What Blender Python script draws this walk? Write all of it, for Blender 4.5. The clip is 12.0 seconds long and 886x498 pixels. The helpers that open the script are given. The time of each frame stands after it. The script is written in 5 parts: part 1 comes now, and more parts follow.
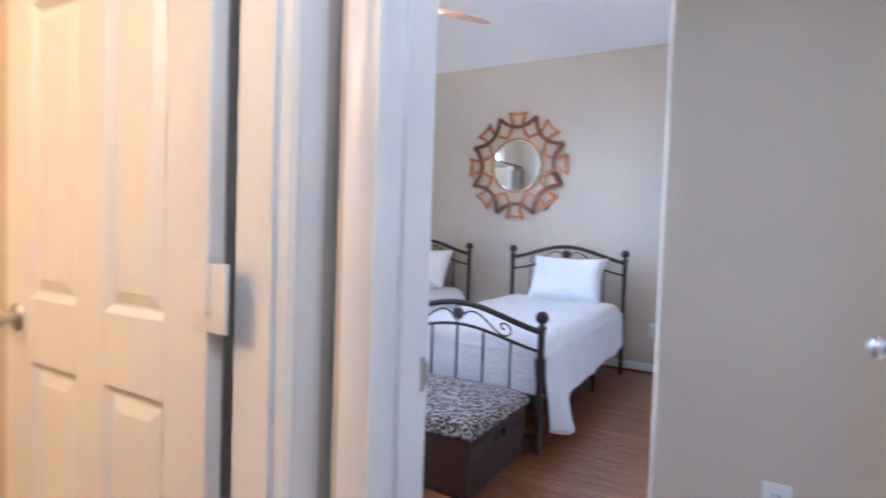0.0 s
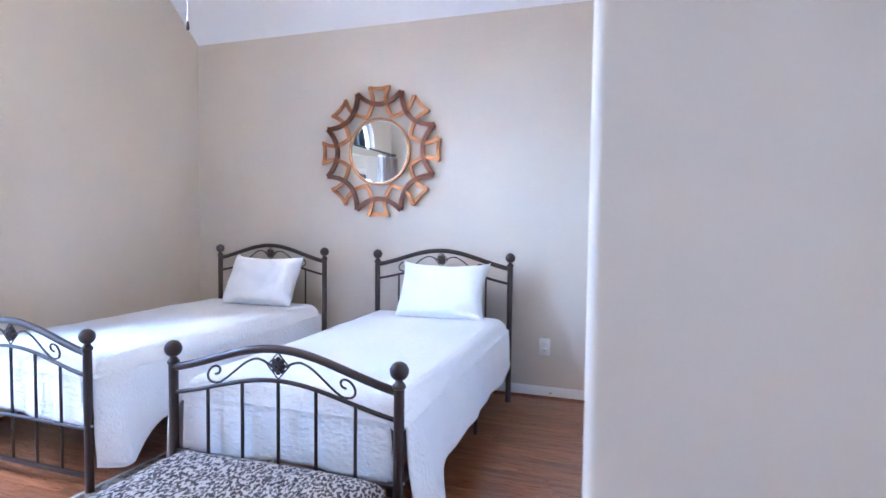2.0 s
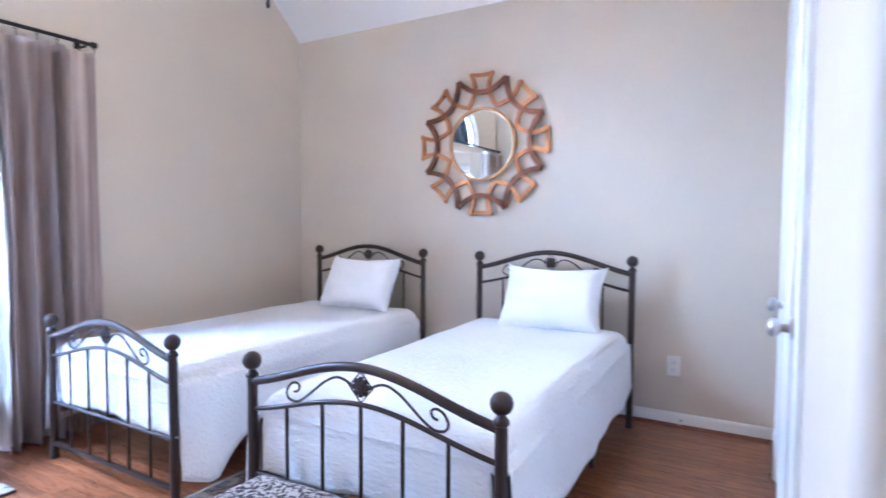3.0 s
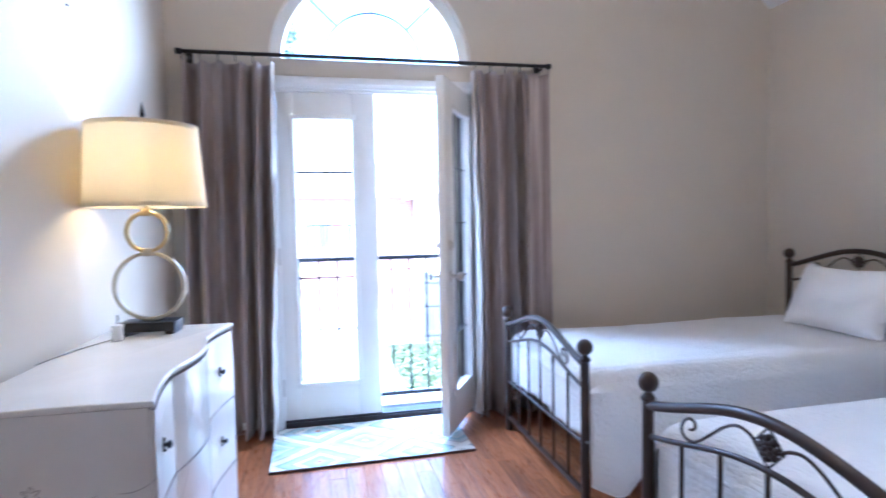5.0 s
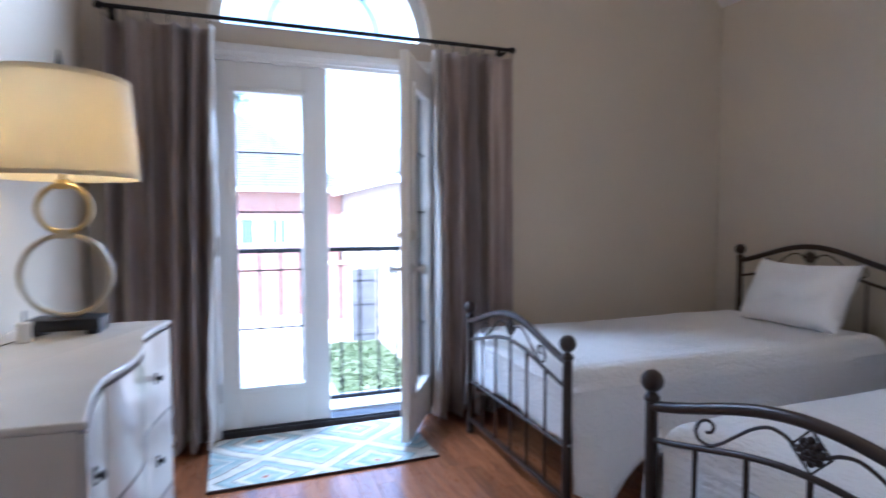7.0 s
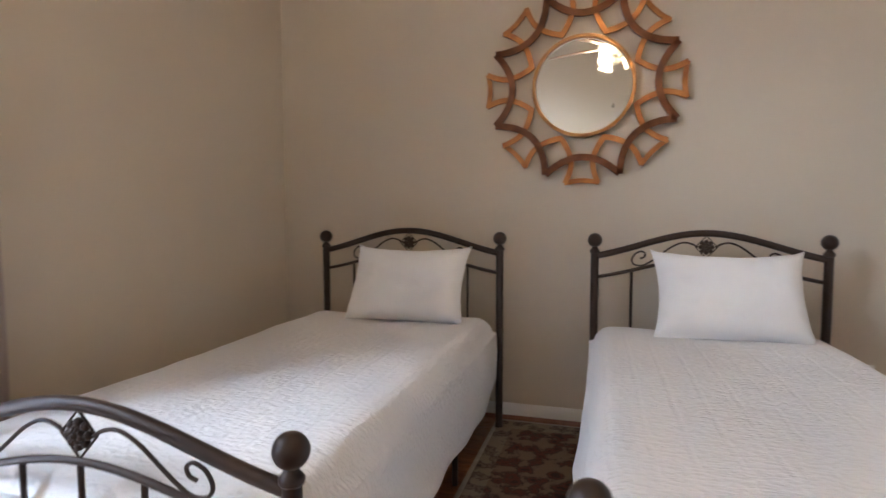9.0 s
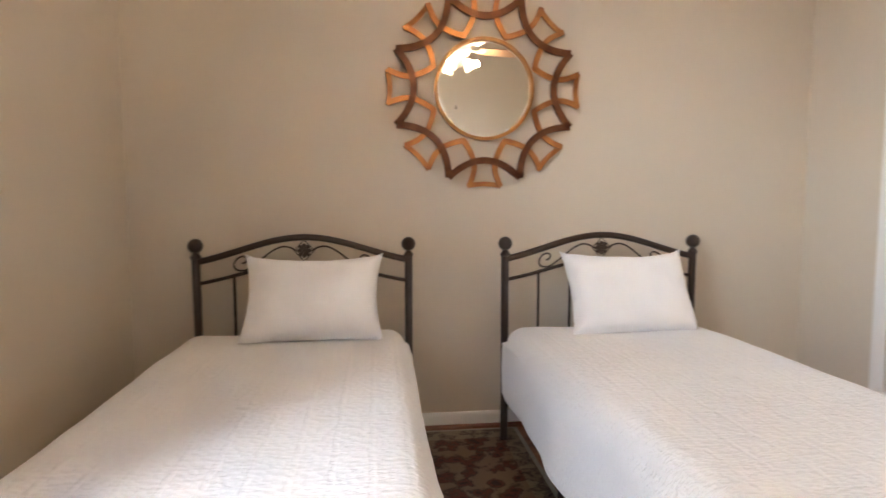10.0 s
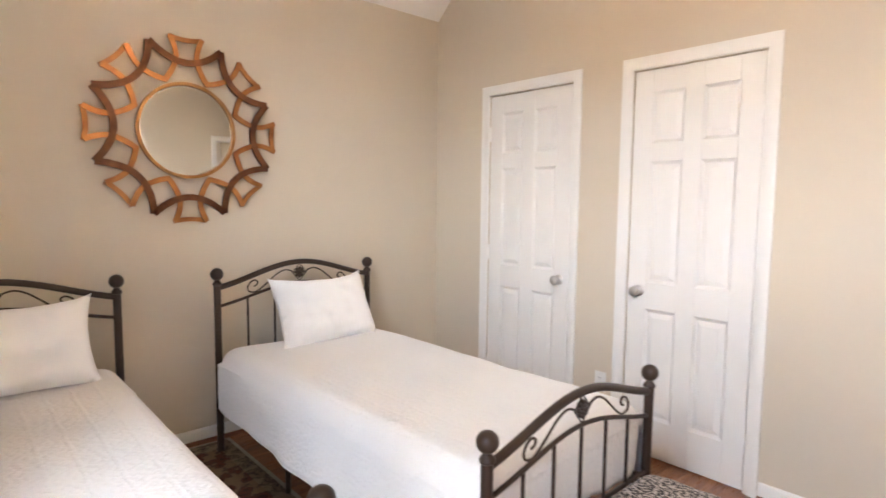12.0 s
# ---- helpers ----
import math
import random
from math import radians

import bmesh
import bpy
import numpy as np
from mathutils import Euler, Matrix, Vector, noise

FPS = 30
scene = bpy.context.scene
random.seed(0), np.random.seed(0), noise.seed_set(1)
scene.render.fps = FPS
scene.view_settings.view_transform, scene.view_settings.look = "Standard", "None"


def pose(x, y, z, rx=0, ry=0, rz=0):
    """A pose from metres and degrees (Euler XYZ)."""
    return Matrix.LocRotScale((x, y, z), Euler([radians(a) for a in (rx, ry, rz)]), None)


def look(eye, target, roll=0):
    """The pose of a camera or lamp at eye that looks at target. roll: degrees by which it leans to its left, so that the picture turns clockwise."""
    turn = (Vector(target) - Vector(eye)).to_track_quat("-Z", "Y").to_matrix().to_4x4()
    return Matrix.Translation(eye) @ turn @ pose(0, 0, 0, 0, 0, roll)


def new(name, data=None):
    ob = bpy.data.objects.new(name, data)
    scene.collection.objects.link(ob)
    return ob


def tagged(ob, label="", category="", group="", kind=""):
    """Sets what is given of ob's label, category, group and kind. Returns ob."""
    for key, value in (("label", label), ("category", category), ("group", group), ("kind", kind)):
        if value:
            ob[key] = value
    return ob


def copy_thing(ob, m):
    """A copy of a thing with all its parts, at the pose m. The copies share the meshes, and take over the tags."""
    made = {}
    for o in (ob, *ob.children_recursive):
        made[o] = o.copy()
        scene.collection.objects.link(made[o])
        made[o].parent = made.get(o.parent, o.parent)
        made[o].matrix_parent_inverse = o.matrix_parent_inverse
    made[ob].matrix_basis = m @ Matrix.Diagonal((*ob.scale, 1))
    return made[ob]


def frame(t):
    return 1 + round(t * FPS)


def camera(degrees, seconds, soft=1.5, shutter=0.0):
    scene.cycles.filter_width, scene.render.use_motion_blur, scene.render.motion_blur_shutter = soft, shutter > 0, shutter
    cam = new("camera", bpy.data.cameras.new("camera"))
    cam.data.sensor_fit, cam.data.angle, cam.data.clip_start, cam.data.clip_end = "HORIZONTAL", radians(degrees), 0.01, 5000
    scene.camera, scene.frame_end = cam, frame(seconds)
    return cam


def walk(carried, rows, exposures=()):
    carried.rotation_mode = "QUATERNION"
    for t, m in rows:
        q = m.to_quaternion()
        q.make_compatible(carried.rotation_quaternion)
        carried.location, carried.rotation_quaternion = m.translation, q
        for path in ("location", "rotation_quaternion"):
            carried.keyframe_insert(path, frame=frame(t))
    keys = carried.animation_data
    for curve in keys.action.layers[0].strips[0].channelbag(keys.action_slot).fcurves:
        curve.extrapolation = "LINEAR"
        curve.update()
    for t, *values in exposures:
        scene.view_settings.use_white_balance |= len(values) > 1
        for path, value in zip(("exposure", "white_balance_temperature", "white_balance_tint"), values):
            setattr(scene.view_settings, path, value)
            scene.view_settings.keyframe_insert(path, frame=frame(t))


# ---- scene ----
# the camera and its walk
cam = camera(76.5, 12.0, shutter=0.5)
PATH = [
    (0, (0.344, -0.261, 1.125), (-0.686, 1.452, 1.051), 1.9),
    (0.5, (0.333, -0.161, 1.135), (-0.408, 1.695, 1.043), 1.1),
    (1, (0.292, 0.126, 1.135), (-0.349, 2.019, 1.053), 0.8),
    (1.5, (0.213, 0.391, 1.178), (-0.421, 2.286, 1.086), 0.7),
    (2, (0.098, 0.673, 1.202), (-0.566, 2.556, 1.105), 0.7),
    (2.5, (-0.007, 0.883, 1.180), (-0.796, 2.719, 1.085), 0.4),
    (2.7, (-0.041, 0.938, 1.183), (-0.899, 2.742, 1.086), 0.4),
    (4.3, (-0.051, 1.275, 1.222), (-1.801, 2.25, 1.129), -0.4),
    (4.5, (-0.047, 1.305, 1.221), (-1.866, 2.132, 1.127), -0.5),
    (5, (-0.035, 1.375, 1.218), (-1.986, 1.804, 1.118), -1.1),
    (5.5, (-0.049, 1.397, 1.175), (-2.039, 1.576, 1.087), -1.1),
    (6, (-0.057, 1.343, 1.124), (-2.049, 1.501, 1.029), -0.6),
    (6.5, (-0.152, 1.26, 1.134), (-2.128, 1.557, 1.036), -0.1),
    (7, (-0.306, 1.253, 1.168), (-2.184, 1.935, 1.060), -0.1),
    (7.5, (-0.571, 1.304, 1.156), (-2.191, 2.472, 1.056), 0.0),
    (7.7, (-0.715, 1.352, 1.148), (-2.214, 2.675, 1.039), -0.1),
    (9.3, (-1.821, 1.604, 1.107), (-2.151, 3.572, 0.969), -0.1),
    (9.5, (-1.966, 1.614, 1.108), (-2.132, 3.602, 0.969), -0.1),
    (10, (-2.286, 1.699, 1.159), (-2.052, 3.678, 0.995), -0.1),
    (10.5, (-2.512, 1.741, 1.184), (-1.846, 3.619, 1.01), 0.2),
    (11, (-2.66, 1.664, 1.279), (-1.7, 3.411, 1.113), 0.4),
    (11.5, (-2.736, 1.501, 1.345), (-1.531, 3.087, 1.171), 0.6),
    (12, (-2.75, 1.338, 1.369), (-1.42, 2.821, 1.194), 0.6),
]

EXPOSURES = [(0, 3.92, 4500, 12), (1, 4.18, 4300, 12), (2.7, 4.36, 4420, 15), (4.5, 3.82, 4450, 13), (6.5, 2.99, 4720, 13), (7.5, 2.68, 4950, 13), (9.5, 3.44, 6150, 14), (11, 3.98, 6350, 14), (12, 3.88, 6300, 14)]
walk(cam, [(t, look(eye, target, roll)) for t, eye, target, roll in PATH], EXPOSURES)

# world, sun and large lights
world = bpy.data.worlds.new("sky")
world.use_nodes = True
scene.world = world
sky = world.node_tree.nodes.new("ShaderNodeTexSky")
sky.sky_type, sky.sun_disc = "NISHITA", False
sky.sun_elevation, sky.sun_rotation = radians(50), radians(143)
world.node_tree.links.new(sky.outputs[0], world.node_tree.nodes["Background"].inputs[0])
world.node_tree.nodes["Background"].inputs[1].default_value = 0.15


def lamp(name, kind, m, energy, color, **more):
    data = bpy.data.lights.new(name, kind)
    data.energy, data.color = energy, color
    for key, value in more.items():
        if key == "size":
            data.size = value
        elif key == "size_y":
            data.shape, data.size_y = "RECTANGLE", value
        elif key == "angle":
            data.angle = value
        elif key == "radius":
            data.shadow_soft_size = value
        elif key == "spread":
            data.spread = value
    ob = new(name, data)
    ob.matrix_world = m
    return ob


lamp("sun", "SUN", look((12, -16, 24), (0, 0, 0)), 3.2, (1.0, 0.95, 0.88), angle=radians(0.5))
WEST, NORTH, SOUTH = -3.45, 4.50, 0.57
DOOR_MID = 1.725
# added area lamp, standing in for sky light through balcony doors and arched window
lamp("sky_stand_in", "AREA", look((-5.3, 1.8, 3.2), (-2.2, 1.78, 0.6)), 108, (0.86, 0.93, 1.0), size=5.2, size_y=1.0)
lamp("bulb_table_lamp", "POINT", pose(-2.23, 0.775, 1.40), 0.75, (1.0, 0.67, 0.27), radius=0.045)
for a in (0, 120, 240):
    lamp("bulb_fan", "POINT", pose(-1.61 + 0.17 * math.cos(radians(a)), 2.46 + 0.17 * math.sin(radians(a)), 2.325), 1.08, (1.0, 0.71, 0.41), radius=0.025)
lamp("bulb_bathroom", "POINT", pose(-1.2, -1.2, 2.0), 3.7, (1.0, 0.56, 0.20), radius=0.08)
# no hall lamp is known; this one is added to brighten the entry alcove
lamp("fill_hall", "POINT", pose(0.50, -0.30, 2.2), 1.3, (0.98, 0.95, 0.93), radius=0.1)


# materials
def ramp(nt, src, stops):
    r = nt.nodes.new("ShaderNodeValToRGB")
    els = r.color_ramp.elements
    while len(els) < len(stops):
        els.new(0.5)
    for e, (p, c) in zip(els, stops):
        e.position, e.color = p, (*c, 1)
    nt.links.new(src, r.inputs[0])
    return r.outputs[0]


def coords(nt, scale=(1, 1, 1), kind="Object", rot=(0, 0, 0)):
    c = nt.nodes.new("ShaderNodeTexCoord")
    m = nt.nodes.new("ShaderNodeMapping")
    m.inputs["Scale"].default_value = scale
    m.inputs["Rotation"].default_value = rot
    nt.links.new(c.outputs[kind], m.inputs[0])
    return m.outputs[0]


def noise_tex(nt, vec, scale, detail=4, rough=0.55, dist=0.0):
    n = nt.nodes.new("ShaderNodeTexNoise")
    n.inputs["Scale"].default_value = scale
    n.inputs["Detail"].default_value = detail
    n.inputs["Roughness"].default_value = rough
    n.inputs["Distortion"].default_value = dist
    nt.links.new(vec, n.inputs["Vector"])
    return n


def bump(nt, bsdf, height, strength, dist=0.01, chain=None):
    b = nt.nodes.new("ShaderNodeBump")
    b.inputs["Strength"].default_value = strength
    b.inputs["Distance"].default_value = dist
    nt.links.new(height, b.inputs["Height"])
    if chain:
        nt.links.new(chain, b.inputs["Normal"])
    nt.links.new(b.outputs[0], bsdf.inputs["Normal"])
    return b.outputs[0]


def base_mat(name, color, rough=0.5, metal=0.0):
    m = bpy.data.materials.new(name)
    m.use_nodes = True
    b = m.node_tree.nodes["Principled BSDF"]
    b.inputs["Base Color"].default_value = (*color, 1)
    b.inputs["Roughness"].default_value = rough
    b.inputs["Metallic"].default_value = metal
    return m, m.node_tree, b


def mottled(name, a, b, scale, rough=0.5, metal=0.0, grain=0.0, grain_scale=300, kind="Object", rough_var=0.0):
    """Two tones over a broad noise, with a fine bump."""
    m, nt, bs = base_mat(name, a, rough, metal)
    v = coords(nt, kind=kind)
    n = noise_tex(nt, v, scale)
    nt.links.new(ramp(nt, n.outputs[0], [(0.3, a), (0.7, b)]), bs.inputs["Base Color"])
    if rough_var:
        mr = nt.nodes.new("ShaderNodeMapRange")
        mr.inputs["To Min"].default_value, mr.inputs["To Max"].default_value = rough - rough_var, rough + rough_var
        nt.links.new(noise_tex(nt, v, scale * 6).outputs[0], mr.inputs["Value"])
        nt.links.new(mr.outputs[0], bs.inputs["Roughness"])
    if grain:
        bump(nt, bs, noise_tex(nt, v, grain_scale, 3).outputs[0], grain, 0.004)
    return m


M_WALL = mottled("wall_paint", (0.60, 0.529, 0.424), (0.63, 0.555, 0.444), 1.3, 0.62, grain=0.10, grain_scale=160)
M_CEIL = mottled("ceiling_paint", (0.80, 0.79, 0.77), (0.83, 0.82, 0.80), 1.1, 0.8, grain=0.2, grain_scale=130)
M_TRIM = mottled("trim_paint", (0.78, 0.77, 0.74), (0.82, 0.81, 0.78), 3, 0.32, grain=0.04, grain_scale=60, rough_var=0.05)
M_DOOR = mottled("door_paint", (0.76, 0.745, 0.715), (0.80, 0.785, 0.755), 2.5, 0.38, grain=0.06, grain_scale=90, rough_var=0.06)
M_IRON = mottled("brown_enamelled_iron", (0.030, 0.017, 0.012), (0.038, 0.022, 0.016), 3, 0.31, 0.15, grain=0.03, grain_scale=240)
M_BLACK = mottled("black_metal", (0.012, 0.012, 0.014), (0.022, 0.021, 0.022), 12, 0.42, 0.4, grain=0.05)
M_NICKEL = mottled("brushed_nickel", (0.55, 0.53, 0.50), (0.62, 0.60, 0.57), 20, 0.28, 1.0, grain=0.03)
M_BRASSY = mottled("antique_brass", (0.42, 0.31, 0.13), (0.55, 0.43, 0.21), 14, 0.33, 1.0, grain=0.05)
M_PEWTER = mottled("aged_silver_gilt", (0.40, 0.35, 0.25), (0.50, 0.44, 0.33), 14, 0.33, 1.0, grain=0.05)
M_BRONZE = mottled("dark_bronze_leaf", (0.072, 0.028, 0.014), (0.20, 0.080, 0.034), 16, 0.42, 0.75, grain=0.12, grain_scale=140, rough_var=0.1)
M_COPPER = mottled("copper_gold_leaf", (0.23, 0.086, 0.029), (0.51, 0.235, 0.078), 11, 0.38, 0.8, grain=0.12, grain_scale=140, rough_var=0.1)
M_GOLD = mottled("gold_ring", (0.28, 0.13, 0.045), (0.44, 0.24, 0.09), 14, 0.36, 0.9, grain=0.06)
M_PLASTIC = mottled("white_plastic", (0.74, 0.73, 0.70), (0.78, 0.77, 0.74), 8, 0.35)
M_DARK = base_mat("slot_dark", (0.02, 0.02, 0.02), 0.6)[0]
M_CREAM = mottled("cream_lacquer", (0.66, 0.62, 0.56), (0.74, 0.70, 0.64), 3.5, 0.17, grain=0.02, grain_scale=40, rough_var=0.05)
M_FLOWER = mottled("grey_brush_paint", (0.24, 0.20, 0.18), (0.40, 0.35, 0.32), 30, 0.4)
M_GAP_LINE = mottled("dark_gap_line", (0.12, 0.10, 0.09), (0.24, 0.20, 0.18), 40, 0.5)
M_CHEST = mottled("dark_brown_leatherette", (0.045, 0.022, 0.017), (0.062, 0.031, 0.024), 5, 0.42, grain=0.25, grain_scale=260, rough_var=0.07)
M_MIRROR = base_mat("mirror_silver", (0.86, 0.88, 0.86), 0.015, 1.0)[0]
M_SILL = mottled("dark_threshold", (0.030, 0.030, 0.034), (0.050, 0.050, 0.055), 12, 0.4, 0.3, grain=0.1)


def wood_mat(name, tones, rough=0.28, along="x", vary=0.5, line=(26, 2.2)):
    """Long-grained wood; each piece takes its own tone."""
    m, nt, bs = base_mat(name, tones[1], rough)
    info = nt.nodes.new("ShaderNodeObjectInfo")
    geo = nt.nodes.new("ShaderNodeTexCoord")
    shift = nt.nodes.new("ShaderNodeVectorMath")
    shift.operation = "MULTIPLY_ADD"
    comb = nt.nodes.new("ShaderNodeCombineXYZ")
    for k in range(3):
        nt.links.new(info.outputs["Random"], comb.inputs[k])
    nt.links.new(comb.outputs[0], shift.inputs[0])
    shift.inputs[1].default_value = (37, 53, 71)
    nt.links.new(geo.outputs["Object"], shift.inputs[2])
    mp = nt.nodes.new("ShaderNodeMapping")
    mp.inputs["Scale"].default_value = (line[1], line[0], line[0]) if along == "x" else (line[0], line[1], line[0])
    nt.links.new(shift.outputs[0], mp.inputs[0])
    n = noise_tex(nt, mp.outputs[0], 1.0, 6, 0.6, 1.4)
    fine = noise_tex(nt, mp.outputs[0], 6.0, 4, 0.7, 0.3)
    col = ramp(nt, n.outputs[0], [(0.28, tones[0]), (0.52, tones[1]), (0.75, tones[2])])
    hsv = nt.nodes.new("ShaderNodeHueSaturation")
    mr = nt.nodes.new("ShaderNodeMapRange")
    mr.inputs["To Min"].default_value, mr.inputs["To Max"].default_value = 1 - vary * 0.4, 1 + vary * 0.4
    nt.links.new(info.outputs["Random"], mr.inputs["Value"])
    nt.links.new(mr.outputs[0], hsv.inputs["Value"])
    nt.links.new(col, hsv.inputs["Color"])
    nt.links.new(hsv.outputs[0], bs.inputs["Base Color"])
    mr2 = nt.nodes.new("ShaderNodeMapRange")
    mr2.inputs["To Min"].default_value, mr2.inputs["To Max"].default_value = rough - 0.06, rough + 0.1
    nt.links.new(fine.outputs[0], mr2.inputs["Value"])
    nt.links.new(mr2.outputs[0], bs.inputs["Roughness"])
    bump(nt, bs, fine.outputs[0], 0.12, 0.002)
    bs.inputs["Coat Weight"].default_value = 0.6
    bs.inputs["Coat Roughness"].default_value = 0.14
    return m


M_FLOOR = wood_mat("oak_plank", [(0.13, 0.043, 0.015), (0.27, 0.098, 0.036), (0.40, 0.175, 0.070)], 0.27)
M_GAP = base_mat("plank_joint", (0.13, 0.055, 0.026), 0.5)[0]
M_SHOE = mottled("stained_shoe_moulding", (0.16, 0.06, 0.028), (0.22, 0.09, 0.04), 18, 0.35)
M_BLADE = wood_mat("fan_blade_wood", [(0.30, 0.17, 0.10), (0.42, 0.26, 0.17), (0.50, 0.33, 0.22)], 0.35, vary=0.2)


def quilt_mat():
    m, nt, bs = base_mat("white_matelasse_cotton", (0.80, 0.80, 0.80), 0.85)
    v = coords(nt)
    n = noise_tex(nt, v, 2.2)
    nt.links.new(ramp(nt, n.outputs[0], [(0.3, (0.81, 0.81, 0.82)), (0.7, (0.86, 0.855, 0.855))]), bs.inputs["Base Color"])
    # puckered rows across the bed between stitched seams that run along it
    row = noise_tex(nt, coords(nt, (20, 95, 60)), 1.0, 3, 0.6, 0.6)
    vo = nt.nodes.new("ShaderNodeTexVoronoi")
    vo.inputs["Scale"].default_value = 1.0
    nt.links.new(coords(nt, (44, 74, 60)), vo.inputs["Vector"])
    w = nt.nodes.new("ShaderNodeTexWave")
    w.bands_direction, w.inputs["Scale"].default_value, w.inputs["Distortion"].default_value = "X", 3.6, 0.6
    w.inputs["Detail Scale"].default_value = 4
    nt.links.new(v, w.inputs["Vector"])
    seam = nt.nodes.new("ShaderNodeMapRange")
    seam.inputs["From Min"].default_value, seam.inputs["From Max"].default_value = 0.0, 0.10
    nt.links.new(w.outputs[1], seam.inputs["Value"])
    mul = nt.nodes.new("ShaderNodeMath")
    mul.operation = "MULTIPLY_ADD"
    nt.links.new(vo.outputs["Distance"], mul.inputs[0])
    mul.inputs[1].default_value = 0.45
    nt.links.new(row.outputs[0], mul.inputs[2])
    add = nt.nodes.new("ShaderNodeMath")
    add.operation = "MULTIPLY_ADD"
    nt.links.new(seam.outputs[0], add.inputs[0])
    add.inputs[1].default_value = 0.14
    nt.links.new(mul.outputs[0], add.inputs[2])
    first = bump(nt, bs, add.outputs[0], 0.8, 0.009)
    bump(nt, bs, noise_tex(nt, v, 700, 2).outputs[0], 0.15, 0.001, first)
    bs.inputs["Sheen Weight"].default_value = 0.15
    return m


M_QUILT = quilt_mat()


def cloth_mat(name, a, b, scale=3, weave=700, rough=0.85, strength=0.25, sheen=0.1):
    m, nt, bs = base_mat(name, a, rough)
    v = coords(nt)
    nt.links.new(ramp(nt, noise_tex(nt, v, scale).outputs[0], [(0.3, a), (0.7, b)]), bs.inputs["Base Color"])
    first = bump(nt, bs, noise_tex(nt, v, 14, 5).outputs[0], 0.25, 0.01)
    bump(nt, bs, noise_tex(nt, v, weave, 2).outputs[0], strength, 0.001, first)
    bs.inputs["Sheen Weight"].default_value = sheen
    return m


M_PILLOW = cloth_mat("white_cotton", (0.85, 0.85, 0.86), (0.89, 0.885, 0.885), 4)
M_MATTRESS = cloth_mat("grey_ticking", (0.10, 0.09, 0.09), (0.14, 0.13, 0.13))


def curtain_mat():
    m, nt, bs = base_mat("taupe_silk_fold_tones", (0.2, 0.16, 0.14), 0.36)
    v = coords(nt, (1, 1, 1))
    n = noise_tex(nt, coords(nt, (3, 8, 0.25)), 3.0, 4)
    # streaks mix the silk's own tone with painted lights and darks of folds
    nt.links.new(ramp(nt, n.outputs[0], [(0.3, (0.21, 0.155, 0.135)), (0.52, (0.36, 0.285, 0.25)), (0.72, (0.56, 0.47, 0.42))]), bs.inputs["Base Color"])
    first = bump(nt, bs, noise_tex(nt, coords(nt, (3, 3, 1)), 22, 4).outputs[0], 0.3, 0.006)
    bump(nt, bs, noise_tex(nt, coords(nt, (1, 1, 6)), 160, 3).outputs[0], 0.2, 0.002, first)
    bs.inputs["Sheen Weight"].default_value = 0.3
    tr = nt.nodes.new("ShaderNodeBsdfTranslucent")
    tr.inputs[0].default_value = (0.46, 0.37, 0.30, 1)
    mx = nt.nodes.new("ShaderNodeMixShader")
    mx.inputs[0].default_value = 0.14
    nt.links.new(bs.outputs[0], mx.inputs[1])
    nt.links.new(tr.outputs[0], mx.inputs[2])
    nt.links.new(mx.outputs[0], nt.nodes["Material Output"].inputs[0])
    return m


M_CURTAIN = curtain_mat()
M_LINING = cloth_mat("pale_curtain_lining", (0.62, 0.58, 0.53), (0.70, 0.66, 0.61), 8)


def leopard_mat():
    m, nt, bs = base_mat("leopard_plush", (0.35, 0.3, 0.26), 0.9)
    v = coords(nt)
    warp = noise_tex(nt, v, 30, 2)
    mix = nt.nodes.new("ShaderNodeVectorMath")
    mix.operation = "MULTIPLY_ADD"
    nt.links.new(warp.outputs["Color"], mix.inputs[0])
    mix.inputs[1].default_value = (0.008, 0.008, 0.008)
    nt.links.new(v, mix.inputs[2])
    vo = nt.nodes.new("ShaderNodeTexVoronoi")
    vo.feature, vo.inputs["Scale"].default_value = "F1", 1.0
    stretch = nt.nodes.new("ShaderNodeMapping")
    stretch.inputs["Rotation"].default_value = (0, 0, radians(25))
    stretch.inputs["Scale"].default_value = (95, 60, 70)
    nt.links.new(mix.outputs[0], stretch.inputs[0])
    nt.links.new(stretch.outputs[0], vo.inputs["Vector"])
    breakup = nt.nodes.new("ShaderNodeMath")
    breakup.operation = "MULTIPLY_ADD"
    nt.links.new(noise_tex(nt, v, 150, 2).outputs[0], breakup.inputs[0])
    breakup.inputs[1].default_value = 0.4
    nt.links.new(vo.outputs["Distance"], breakup.inputs[2])
    col = ramp(nt, breakup.outputs[0], [(0.30, (0.14, 0.095, 0.07)), (0.39, (0.014, 0.011, 0.011)), (0.69, (0.018, 0.014, 0.013)), (0.78, (0.44, 0.38, 0.34))])
    nt.links.new(col, bs.inputs["Base Color"])
    bump(nt, bs, noise_tex(nt, v, 260, 4).outputs[0], 0.5, 0.004)
    bs.inputs["Sheen Weight"].default_value = 0.05
    return m


M_LEOPARD = leopard_mat()


